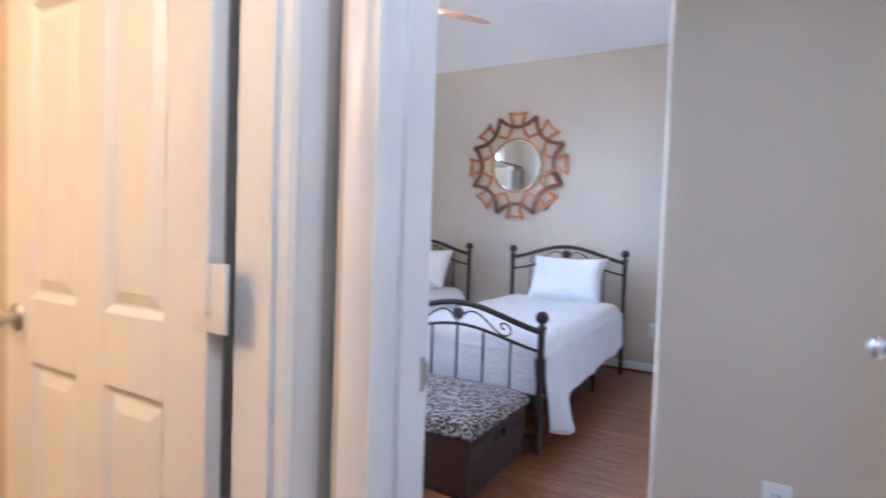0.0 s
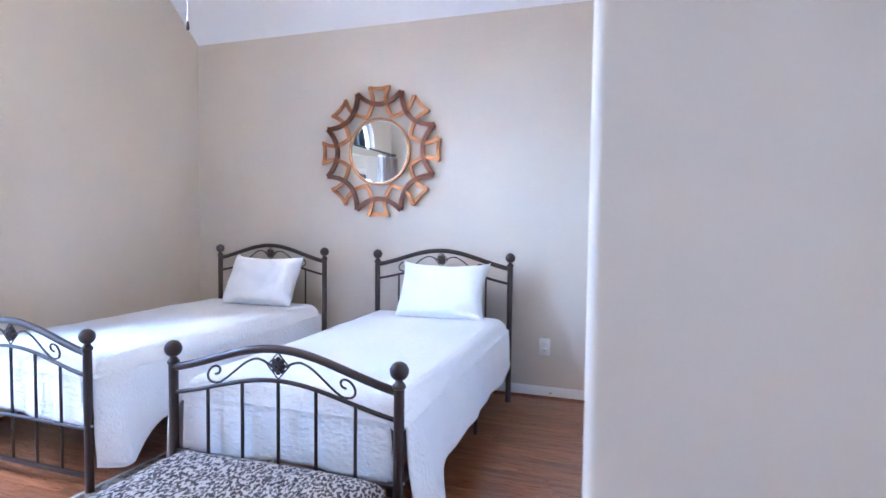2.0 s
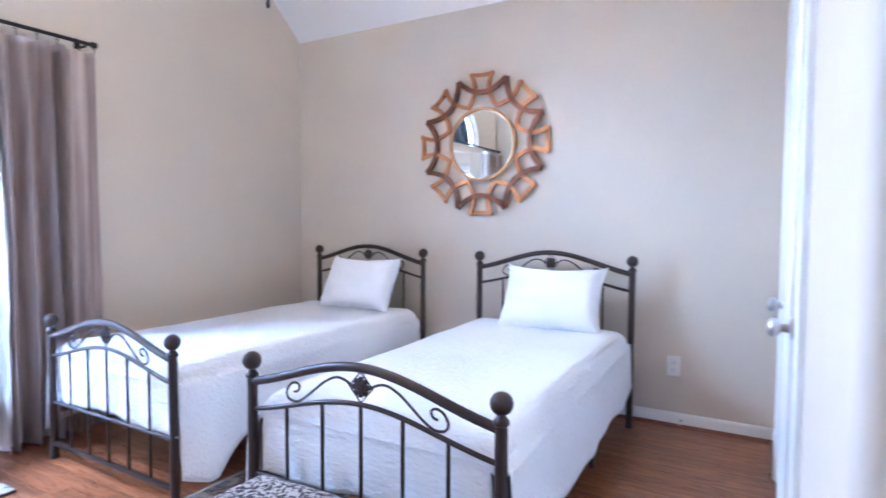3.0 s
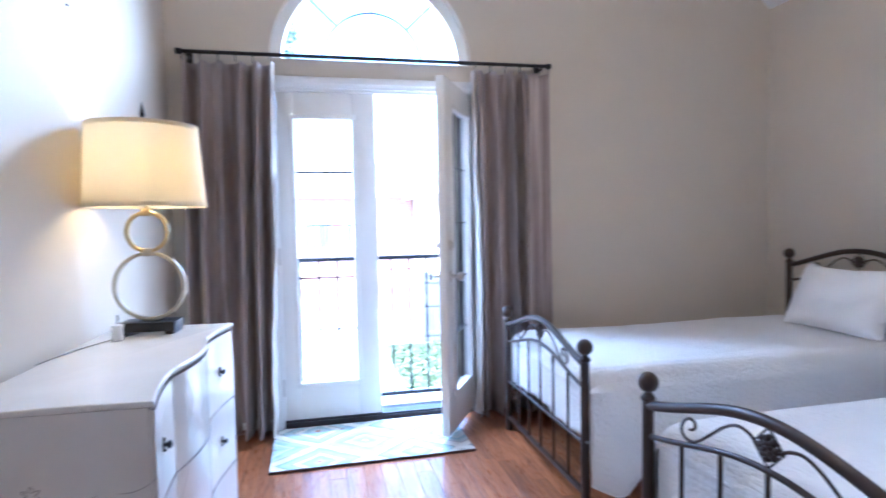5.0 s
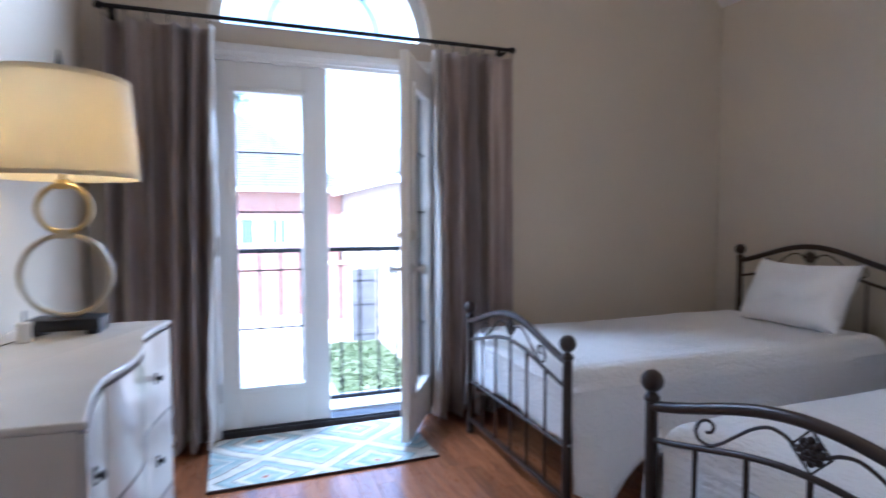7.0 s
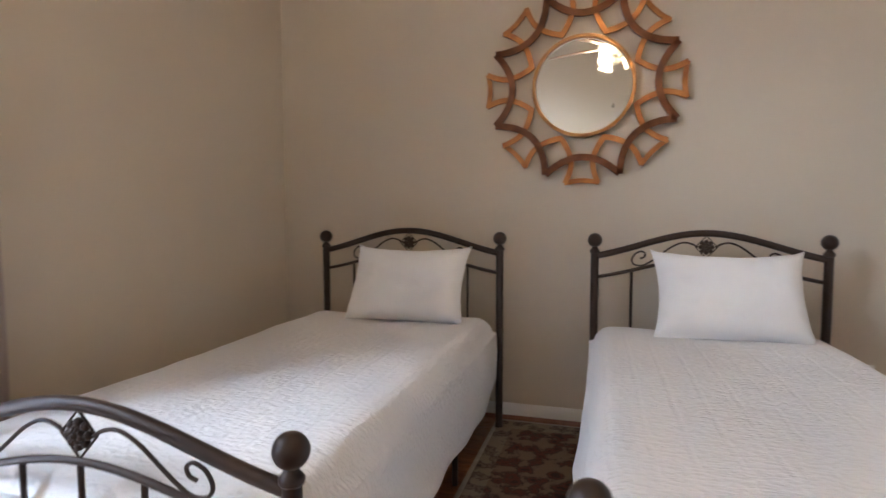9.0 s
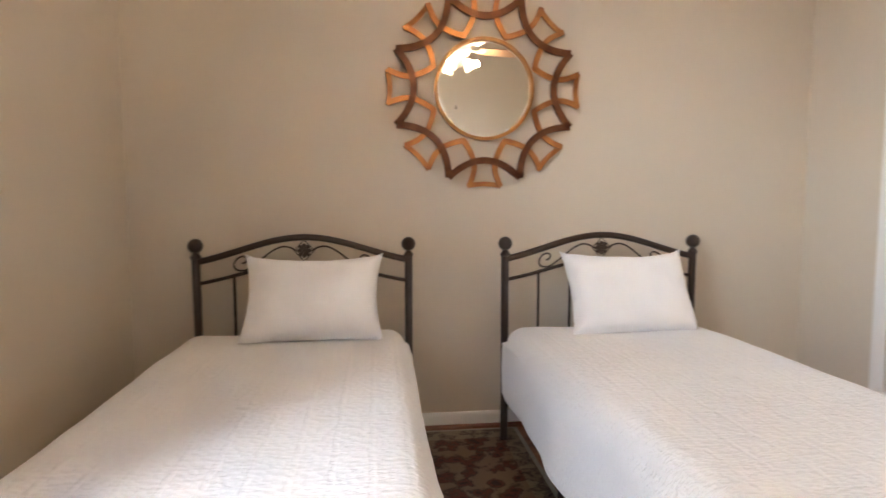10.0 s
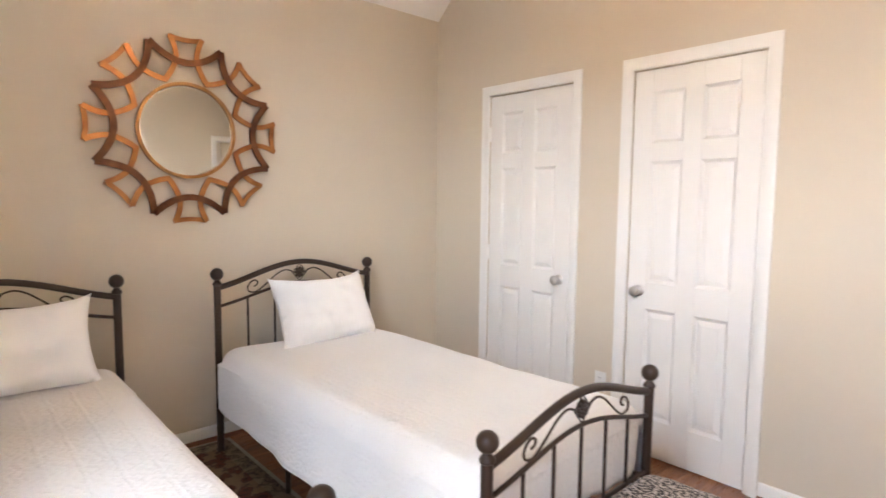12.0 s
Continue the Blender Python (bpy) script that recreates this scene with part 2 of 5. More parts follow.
def rug_mat():
    """Pale blue and cream ogee pattern with rust accents."""
    m, nt, bs = base_mat("blue_ogee_wool", (0.5, 0.55, 0.56), 0.95)
    v = coords(nt)
    warp = noise_tex(nt, v, 5, 3)
    mix = nt.nodes.new("ShaderNodeVectorMath")
    mix.operation = "MULTIPLY_ADD"
    nt.links.new(warp.outputs["Color"], mix.inputs[0])
    mix.inputs[1].default_value = (0.06, 0.06, 0.0)
    nt.links.new(v, mix.inputs[2])
    sep = nt.nodes.new("ShaderNodeSeparateXYZ")
    nt.links.new(mix.outputs[0], sep.inputs[0])

    def mth(op, a, b=None):
        n = nt.nodes.new("ShaderNodeMath")
        n.operation = op
        for k, q in enumerate((a, b)):
            if q is None:
                continue
            if isinstance(q, (int, float)):
                n.inputs[k].default_value = q
            else:
                nt.links.new(q, n.inputs[k])
        return n.outputs[0]

    ca = mth("PINGPONG", mth("MULTIPLY", mth("ADD", sep.outputs[0], 3.0), 4.6), 1.0)
    cb = mth("PINGPONG", mth("MULTIPLY", mth("ADD", sep.outputs[1], 3.0), 4.0), 1.0)
    f = mth("MULTIPLY", mth("ADD", ca, cb), 0.5)
    cream, blue, grey, brown, rust = (0.66, 0.63, 0.56), (0.33, 0.45, 0.47), (0.46, 0.50, 0.48), (0.24, 0.17, 0.12), (0.45, 0.17, 0.10)
    col = ramp(nt, f, [(0.0, rust), (0.025, cream), (0.06, brown), (0.075, blue), (0.20, grey), (0.22, cream), (0.25, blue), (0.395, grey), (0.41, brown), (0.425, cream), (0.555, cream),
                       (0.57, brown), (0.585, blue), (0.70, grey), (0.715, brown), (0.73, cream), (0.80, cream), (0.82, blue), (0.93, grey), (0.95, cream), (0.975, rust), (1.0, rust)])
    pat = noise_tex(nt, v, 16, 3)
    hsv = nt.nodes.new("ShaderNodeMix")
    hsv.data_type, hsv.blend_type = "RGBA", "MULTIPLY"
    hsv.inputs[0].default_value = 0.45
    nt.links.new(col, hsv.inputs[6])
    nt.links.new(ramp(nt, pat.outputs[0], [(0.35, (0.55, 0.62, 0.64)), (0.6, (1, 1, 1))]), hsv.inputs[7])
    nt.links.new(hsv.outputs[2], bs.inputs["Base Color"])
    bump(nt, bs, noise_tex(nt, v, 220, 4).outputs[0], 0.7, 0.006)
    return m


M_RUG = rug_mat()
M_RUG_EDGE = mottled("dark_rug_binding", (0.03, 0.02, 0.02), (0.12, 0.05, 0.035), 26, 0.95, grain=0.6)


def runner_mat(name, field):
    m, nt, bs = base_mat(name, (0.08, 0.04, 0.03), 0.95)
    v = coords(nt)
    vo = nt.nodes.new("ShaderNodeTexVoronoi")
    vo.feature, vo.inputs["Scale"].default_value = "SMOOTH_F1", 17
    nt.links.new(v, vo.inputs["Vector"])
    n = noise_tex(nt, v, 34, 4, 0.7)
    add = nt.nodes.new("ShaderNodeMath")
    nt.links.new(vo.outputs["Distance"], add.inputs[0])
    nt.links.new(n.outputs[0], add.inputs[1])
    nt.links.new(ramp(nt, add.outputs[0], field), bs.inputs["Base Color"])
    bump(nt, bs, noise_tex(nt, v, 380, 3).outputs[0], 0.6, 0.004)
    return m


M_RUNNER = runner_mat("persian_red_field", [(0.62, (0.035, 0.018, 0.014)), (0.78, (0.12, 0.035, 0.02)), (0.9, (0.045, 0.03, 0.026)), (1.05, (0.20, 0.13, 0.085))])
M_RUNNER_EDGE = runner_mat("persian_border", [(0.62, (0.05, 0.034, 0.028)), (0.78, (0.22, 0.16, 0.11)), (0.9, (0.06, 0.035, 0.028)), (1.05, (0.24, 0.19, 0.14))])
M_FRINGE = cloth_mat("cream_selvedge", (0.30, 0.26, 0.20), (0.40, 0.35, 0.28), 30)


def shade_mat(name, color, trans, emit=0.0, warm=(1, 0.8, 0.5)):
    m, nt, bs = base_mat(name, color, 0.8)
    tr = nt.nodes.new("ShaderNodeBsdfTranslucent")
    tr.inputs[0].default_value = (*color, 1)
    mx = nt.nodes.new("ShaderNodeMixShader")
    mx.inputs[0].default_value = trans
    nt.links.new(bs.outputs[0], mx.inputs[1])
    nt.links.new(tr.outputs[0], mx.inputs[2])
    out = nt.nodes["Material Output"]
    nt.links.new(mx.outputs[0], out.inputs[0])
    bump(nt, bs, noise_tex(nt, coords(nt), 420, 3).outputs[0], 0.15, 0.002)
    if emit:
        bs.inputs["Emission Color"].default_value = (*warm, 1)
        bs.inputs["Emission Strength"].default_value = emit
    return m


M_SHADE = shade_mat("ivory_linen_shade", (0.82, 0.76, 0.62), 0.5)
M_FROST = shade_mat("frosted_glass_lit", (0.85, 0.8, 0.7), 0.6, 0.9, (1.0, 0.74, 0.42))


def glass_mat():
    m = bpy.data.materials.new("window_glass")
    m.use_nodes = True
    nt = m.node_tree
    nt.nodes.clear()
    out = nt.nodes.new("ShaderNodeOutputMaterial")
    t = nt.nodes.new("ShaderNodeBsdfTransparent")
    g = nt.nodes.new("ShaderNodeBsdfGlossy")
    g.inputs["Roughness"].default_value = 0.03
    f = nt.nodes.new("ShaderNodeFresnel")
    f.inputs[0].default_value = 1.45
    mx = nt.nodes.new("ShaderNodeMixShader")
    nt.links.new(f.outputs[0], mx.inputs[0])
    nt.links.new(t.outputs[0], mx.inputs[1])
    nt.links.new(g.outputs[0], mx.inputs[2])
    nt.links.new(mx.outputs[0], out.inputs[0])
    return m


M_GLASS = glass_mat()


def brick_mat(name, a, b, mortar):
    m, nt, bs = base_mat(name, a, 0.9)
    br = nt.nodes.new("ShaderNodeTexBrick")
    br.inputs["Scale"].default_value = 1.0
    br.inputs["Brick Width"].default_value, br.inputs["Row Height"].default_value = 0.21, 0.075
    br.inputs["Mortar Size"].default_value = 0.008
    for k, c in (("Color1", a), ("Color2", b), ("Mortar", mortar)):
        br.inputs[k].default_value = (*c, 1)
    tc = nt.nodes.new("ShaderNodeTexCoord")
    sep = nt.nodes.new("ShaderNodeSeparateXYZ")
    cmb = nt.nodes.new("ShaderNodeCombineXYZ")
    sm = nt.nodes.new("ShaderNodeMath")
    nt.links.new(tc.outputs["Object"], sep.inputs[0])
    nt.links.new(sep.outputs[0], sm.inputs[0])
    nt.links.new(sep.outputs[1], sm.inputs[1])
    nt.links.new(sm.outputs[0], cmb.inputs[0])
    nt.links.new(sep.outputs[2], cmb.inputs[1])
    nt.links.new(cmb.outputs[0], br.inputs["Vector"])
    nt.links.new(br.outputs[0], bs.inputs["Base Color"])
    bump(nt, bs, br.outputs[1], 0.4, 0.01)
    return m


M_BRICK = brick_mat("red_brick", (0.34, 0.165, 0.125), (0.40, 0.21, 0.16), (0.38, 0.33, 0.30))
M_PALEBRICK = brick_mat("pale_brick", (0.40, 0.33, 0.28), (0.46, 0.39, 0.33), (0.42, 0.39, 0.36))
M_ROOF = mottled("grey_shingle", (0.13, 0.13, 0.135), (0.20, 0.20, 0.205), 2.5, 0.9, grain=0.5, grain_scale=30)
M_CONCRETE = mottled("pale_concrete", (0.50, 0.48, 0.45), (0.60, 0.58, 0.55), 0.8, 0.9, grain=0.3, grain_scale=60)
M_GRASS = mottled("lawn", (0.08, 0.12, 0.04), (0.13, 0.18, 0.07), 1.5, 0.95, grain=0.5, grain_scale=40)
M_LEAF = mottled("leaf_green", (0.085, 0.115, 0.05), (0.16, 0.19, 0.10), 1.2, 0.6)
M_BARK = mottled("bark", (0.10, 0.075, 0.055), (0.18, 0.14, 0.11), 9, 0.95, grain=0.7, grain_scale=40)
M_WINDOW = mottled("far_window_glass", (0.10, 0.13, 0.15), (0.16, 0.20, 0.22), 0.5, 0.08)
M_GATE = mottled("grey_gate_paint", (0.10, 0.10, 0.11), (0.15, 0.15, 0.16), 2, 0.6)


# building helpers
def mesh_of(bm, name, mat, smooth=True):
    me = bpy.data.meshes.new(name)
    bm.normal_update()
    bm.to_mesh(me)
    bm.free()
    for q in (mat if isinstance(mat, (list, tuple)) else [mat]):
        me.materials.append(q)
    if smooth:
        me.polygons.foreach_set("use_smooth", [True] * len(me.polygons))
        me.set_sharp_from_angle(angle=radians(38))
    return me


def part(name, bm, mat, parent, label="", smooth=True):
    ob = new(name, mesh_of(bm, name, mat, smooth))
    ob.parent = parent
    if label:
        ob["label"] = label
    return ob


def thing(name, m, label, category, group="", kind=""):
    ob = new(name)
    ob.empty_display_size = 0.1
    ob.matrix_world = m
    return tagged(ob, label, category, group, kind)


def solid(name, bm, mat, label, category, kind="", m=None, smooth=True):
    ob = new(name, mesh_of(bm, name, mat, smooth))
    if m is not None:
        ob.matrix_world = m
    return tagged(ob, label, category, "", kind)


def box(bm, x0, x1, y0, y1, z0, z1, bevel=0.0, seg=2):
    r = bmesh.ops.create_cube(bm, size=1)
    vs = r["verts"]
    for v in vs:
        v.co = ((x0 + x1) / 2 + v.co.x * (x1 - x0), (y0 + y1) / 2 + v.co.y * (y1 - y0), (z0 + z1) / 2 + v.co.z * (z1 - z0))
    if bevel:
        es = list({e for v in vs for e in v.link_edges})
        bmesh.ops.bevel(bm, geom=es, offset=bevel, segments=seg, affect="EDGES", profile=0.5)
    return bm


def boxes(*rows, bevel=0.0):
    bm = bmesh.new()
    for r in rows:
        box(bm, *r, bevel=bevel)
    return bm


def tube(bm, pts, r, n=10, closed=False, flat=None):
    """A round (or, with flat=(width, depth), rectangular) bar along points."""
    pts = [Vector(p) for p in pts]
    cnt = len(pts)
    rings = []
    side = None
    for i, p in enumerate(pts):
        a = pts[i - 1] if (i or closed) else p
        b = pts[(i + 1) % cnt] if (i < cnt - 1 or closed) else p
        d = (b - a).normalized()
        if side is None:
            side = d.orthogonal().normalized()
            if flat:
                side = Vector(flat[2]) if len(flat) > 2 else side
        if flat:
            up = Vector(flat[2]).normalized()
            sd = d.cross(up).normalized()
            ring = [p + sd * (sx * flat[0] / 2) + up * (sy * flat[1] / 2) for sx, sy in ((-1, -1), (1, -1), (1, 1), (-1, 1))]
        else:
            side = (side - d * side.dot(d)).normalized()
            up = d.cross(side)
            rr = r[i] if isinstance(r, (list, tuple)) else r
            ring = [p + (side * math.cos(2 * math.pi * k / n) + up * math.sin(2 * math.pi * k / n)) * rr for k in range(n)]
        rings.append([bm.verts.new(c) for c in ring])
    m = len(rings[0])
    for i in range(cnt if closed else cnt - 1):
        A, B = rings[i], rings[(i + 1) % cnt]
        for k in range(m):
            bm.faces.new((A[k], A[(k + 1) % m], B[(k + 1) % m], B[k]))
    if not closed:
        bm.faces.new(rings[0][::-1])
        bm.faces.new(rings[-1])
    bmesh.ops.recalc_face_normals(bm, faces=bm.faces[:])
    return bm


def lathe(bm, prof, n=24, at=(0, 0, 0), axis="z"):
    """A turned solid from (radius, height) pairs."""
    rings = []
    for r, h in prof:
        row = []
        for k in range(n):
            a = 2 * math.pi * k / n
            c = (r * math.cos(a), r * math.sin(a), h)
            if axis == "x":
                c = (c[2], c[0], c[1])
            elif axis == "y":
                c = (c[1], c[2], c[0])
            row.append(bm.verts.new(Vector(at) + Vector(c)))
        rings.append(row)
    for A, B in zip(rings, rings[1:]):
        for k in range(n):
            bm.faces.new((A[k], A[(k + 1) % n], B[(k + 1) % n], B[k]))
    bm.faces.new(rings[0][::-1])
    bm.faces.new(rings[-1])
    bmesh.ops.recalc_face_normals(bm, faces=bm.faces[:])
    return bm


def ball(bm, at, r, n=20):
    prof = [(max(r * math.sin(math.pi * k / n), 1e-4), -r * math.cos(math.pi * k / n)) for k in range(n + 1)]
    return lathe(bm, prof, n, at)


def prism(bm, outline, d0, d1, axis):
    """A flat outline (pairs) pushed from d0 to d1 along an axis; pairs are (y, z), (x, z) or (x, y)."""
    def put(a, b, d):
        return {"x": (d, a, b), "y": (a, d, b), "z": (a, b, d)}[axis]
    lo = [bm.verts.new(put(a, b, d0)) for a, b in outline]
    hi = [bm.verts.new(put(a, b, d1)) for a, b in outline]
    n = len(outline)
    for k in range(n):
        bm.faces.new((lo[k], lo[(k + 1) % n], hi[(k + 1) % n], hi[k]))
    bm.faces.new(lo[::-1])
    bm.faces.new(hi)
    bmesh.ops.recalc_face_normals(bm, faces=bm.faces[:])
    return bm

# ---- the large structure ----
TOP = 3.30
SLOPE = 0.9
EAVE = 2.65


def wall(name, rows, label, bevel=0.0):
    return solid(name, boxes(*rows), M_WALL, label, "wall", "structure", smooth=False)


# west wall with the balcony doors and the arched window above them
bm = bmesh.new()
D0, D1 = WEST - 0.16, WEST
box(bm, D0, D1, 0.44, 1.10, 0, 3.45)
box(bm, D0, D1, 2.35, 4.62, 0, 3.45)
ARCH_Z, ARCH_R = 2.172, 0.60
box(bm, D0, D1, 1.10, 2.35, 2.03, ARCH_Z)
arc = [(DOOR_MID + ARCH_R * math.cos(math.pi * k / 28), ARCH_Z + ARCH_R * math.sin(math.pi * k / 28)) for k in range(29)]
half = len(arc) // 2
prism(bm, [(2.35, ARCH_Z)] + [(2.35, 3.45), (DOOR_MID, 3.45)] + arc[half::-1], D0, D1, "x")
prism(bm, [(1.10, ARCH_Z)] + arc[:half - 1:-1] + [(DOOR_MID, 3.45), (1.10, 3.45)], D0, D1, "x")
solid("wall_west", bm, M_WALL, "greige painted wall around the balcony doors and arched window", "wall", "structure", smooth=False)

wall("wall_north", [(WEST, 0.14, NORTH, NORTH + 0.12, 0, 2.85)], "greige painted wall behind the headboards")

# east wall: two closet openings, rounded outer corner
bm = bmesh.new()
C2, C1, CH = (2.285, 2.925), (3.312, 3.966), 2.052
rc = 0.022
EX, CY = 0.018, 1.58
corner = [(EX + rc - rc * math.cos(a), CY + rc - rc * math.sin(a)) for a in [math.pi / 2 * k / 6 for k in range(7)]]
prism(bm, corner + [(0.14, CY), (0.14, C2[0]), (EX, C2[0])], 0, 3.45, "z")
box(bm, EX, 0.14, C2[1], C1[0], 0, 3.45)
box(bm, EX, 0.14, C1[1], NORTH, 0, 3.45)
for c in (C1, C2):
    box(bm, EX, 0.14, c[0], c[1], CH, 3.45)
solid("wall_east", bm, M_WALL, "greige painted wall with two closet doors and a rounded corner", "wall", "structure")
wall("wall_alcove_north", [(0.14, 0.68, CY, 1.70, 0, 3.45)], "greige painted wall facing the entry door")
wall("wall_alcove_east", [(0.68, 0.80, -1.6, 1.70, 0, 3.45)], "plain greige wall behind the open entry door")
JL, JR = -0.181, 0.58
# narrow slot beside the entry casing is added to give a dark shade line
wall("wall_south", [(WEST, -0.299, 0.425, SOUTH, 0, 3.45), (-0.299, -0.269, 0.52, SOUTH, 0, 3.45), (-0.269, JL - 0.02, 0.425, SOUTH, 0, 3.45), (JR + 0.02, 0.68, 0.425, SOUTH, 0, 3.45), (JL - 0.02, JR + 0.02, 0.425, SOUTH, 2.06, 3.45)],
     "greige painted wall with the entry doorway")
wall("wall_hall_west", [(-0.428, -0.309, 0.368, 0.425, 0, 2.5), (-0.428, -0.309, -1.6, -0.378, 0, 2.5), (-0.428, -0.309, -0.378, 0.368, 2.06, 2.5)],
     "greige hallway wall with the bathroom doorway")
wall("wall_hall_south", [(-2.02, 0.80, -1.72, -1.6, 0, 2.5)], "plain greige wall closing the hallway")
wall("wall_bathroom_west", [(-2.02, -1.9, -1.6, 0.425, 0, 2.5)], "plain cream bathroom wall")
solid("ceiling_hall", boxes((-2.02, 0.68, -1.72, 0.425, 2.44, 2.56)), M_CEIL, "flat white hallway ceiling", "ceiling", "structure", smooth=False)
YA = NORTH - (TOP - EAVE) / SLOPE
prof = [(NORTH + 0.12, EAVE - 0.12 * SLOPE), (YA, TOP), (SOUTH - 0.145, TOP)]
bm = bmesh.new()
prism(bm, prof + [(y, z + 0.2) for y, z in prof[::-1]], WEST, 0.80, "x")
solid("ceiling", bm, M_CEIL, "white ceiling sloping down to the headboard wall", "ceiling", "structure", smooth=False)

floor = solid("floor", boxes((WEST - 0.16, 0.80, -1.72, NORTH + 0.1, -0.14, -0.011), (WEST, 0.68, -1.6, 0.56, -0.011, -0.001)), M_GAP,
              "glossy reddish-brown oak plank floor", "floor", "structure", smooth=False)


# baseboards: white board with a stained shoe moulding
def baseboard(name, x0, y0, x1, y1, nx, ny):
    bm = bmesh.new()
    dx, dy = x1 - x0, y1 - y0
    L = math.hypot(dx, dy)
    prism(bm, [(0, 0.004), (0.013, 0.004), (0.013, 0.062), (0.008, 0.078), (0.004, 0.082), (0, 0.082)], 0, L, "x")
    ob = solid(name, bm, M_TRIM, "white painted baseboard along the wall", "baseboard", "structure")
    along, out = Vector((dx / L, dy / L, 0)), Vector((nx, ny, 0))
    ob.matrix_world = Matrix(((along.x, out.x, 0, x0), (along.y, out.y, 0, y0), (0, 0, 1, 0), (0, 0, 0, 1)))
    bm = bmesh.new()
    prism(bm, [(0.0135, 0.001), (0.03, 0.001), (0.028, 0.011), (0.021, 0.018), (0.0135, 0.02)], 0, L, "x")
    part("shoe_moulding", bm, M_SHOE, ob, "reddish stained wooden shoe moulding")


baseboard("baseboard_north", WEST, NORTH, EX, NORTH, 0, -1)
baseboard("baseboard_west_1", WEST, SOUTH, WEST, 1.03, 1, 0)
baseboard("baseboard_west_2", WEST, 2.42, WEST, NORTH, 1, 0)
baseboard("baseboard_south", WEST, SOUTH, JL - 0.09, SOUTH, 0, 1)
baseboard("baseboard_east_1", EX, CY + 0.022, EX, C2[0] - 0.07, -1, 0)
baseboard("baseboard_east_2", EX, C2[1] + 0.07, EX, C1[0] - 0.07, -1, 0)
baseboard("baseboard_east_3", EX, C1[1] + 0.07, EX, NORTH, -1, 0)
baseboard("baseboard_alcove", EX + 0.022, CY, 0.68, CY, 0, -1)


def casing_bars(w, h, cw=0.064, t=0.016):
    """Moulded door casing in the xz plane, opening from 0 to w, projecting to -y."""
    bm = bmesh.new()
    prof = [(0, 0), (0.006, -t * 0.55), (cw * 0.35, -t * 0.62), (cw * 0.45, -t * 0.95), (cw * 0.85, -t), (cw, -t * 0.8), (cw, 0)]
    for side in (0, 1):
        o = [(-a if side == 0 else w + a, b) for a, b in prof]
        lo = [bm.verts.new((a, b, 0.001)) for a, b in o]
        hi = [bm.verts.new((a, b, h + (-a if side == 0 else a - w))) for a, b in o]
        for k in range(len(o)):
            bm.faces.new((lo[k], lo[(k + 1) % len(o)], hi[(k + 1) % len(o)], hi[k]))
        bm.faces.new(lo)
    L = [bm.verts.new((-a, b, h + a)) for a, b in prof]
    R = [bm.verts.new((w + a, b, h + a)) for a, b in prof]
    for k in range(len(prof)):
        bm.faces.new((L[k], L[(k + 1) % len(prof)], R[(k + 1) % len(prof)], R[k]))
    bmesh.ops.remove_doubles(bm, verts=bm.verts[:], dist=1e-5)
    bmesh.ops.recalc_face_normals(bm, faces=bm.faces[:])
    return bm


def frame_matrix(origin, right, out):
    """Local x runs along right, local -y points along out."""
    r, o = Vector(right), Vector(out)
    return Matrix(((r.x, -o.x, 0, origin[0]), (r.y, -o.y, 0, origin[1]), (0, 0, 1, origin[2]), (0, 0, 0, 1)))


def trim(name, origin, right, out, w, h, label="white moulded door casing"):
    return solid(name, casing_bars(w, h), M_TRIM, label, "trim", "structure", m=frame_matrix(origin, right, out))


trim("trim_closet_1", (EX, C1[1], 0), (0, -1, 0), (-1, 0, 0), C1[1] - C1[0], CH)
trim("trim_closet_2", (EX, C2[1], 0), (0, -1, 0), (-1, 0, 0), C2[1] - C2[0], CH)
trim("trim_entry_room", (JR, SOUTH, 0), (-1, 0, 0), (0, 1, 0), JR - JL, 2.05)
trim("trim_entry_hall", (JL, 0.425, 0), (1, 0, 0), (0, -1, 0), JR - JL, 2.05)
trim("trim_bathroom", (-0.309, -0.37, 0), (0, 1, 0), (1, 0, 0), 0.73, 2.05)
# jambs with door stops
bm = boxes((JL - 0.018, JL, 0.426, 0.569, 0, 2.05), (JR, JR + 0.018, 0.426, 0.569, 0, 2.05), (JL - 0.018, JR + 0.018, 0.426, 0.569, 2.05, 2.059),
           (JL, JL + 0.011, 0.475, 0.53, 0, 2.05), (JR - 0.011, JR, 0.475, 0.53, 0, 2.05))
jamb = solid("jamb_entry", bm, M_TRIM, "white painted entry door jamb with a strike plate", "door jamb", "structure", smooth=False)
part("strike_plate", boxes((JL - 0.001, JL + 0.0025, 0.533, 0.562, 0.84, 0.90), (JL + 0.0025, JL + 0.004, 0.562, 0.570, 0.85, 0.89), bevel=0.0006), M_NICKEL, jamb, "satin nickel strike plate")
bm = boxes((-0.430, -0.310, 0.360, 0.367, 0, 2.05), (-0.430, -0.310, -0.377, -0.370, 0, 2.05), (-0.430, -0.310, -0.370, 0.360, 2.05, 2.058), (-0.365, -0.335, 0.349, 0.360, 0, 2.05))
solid("jamb_bathroom", bm, M_TRIM, "white painted bathroom door jamb", "door jamb", "structure", smooth=False)


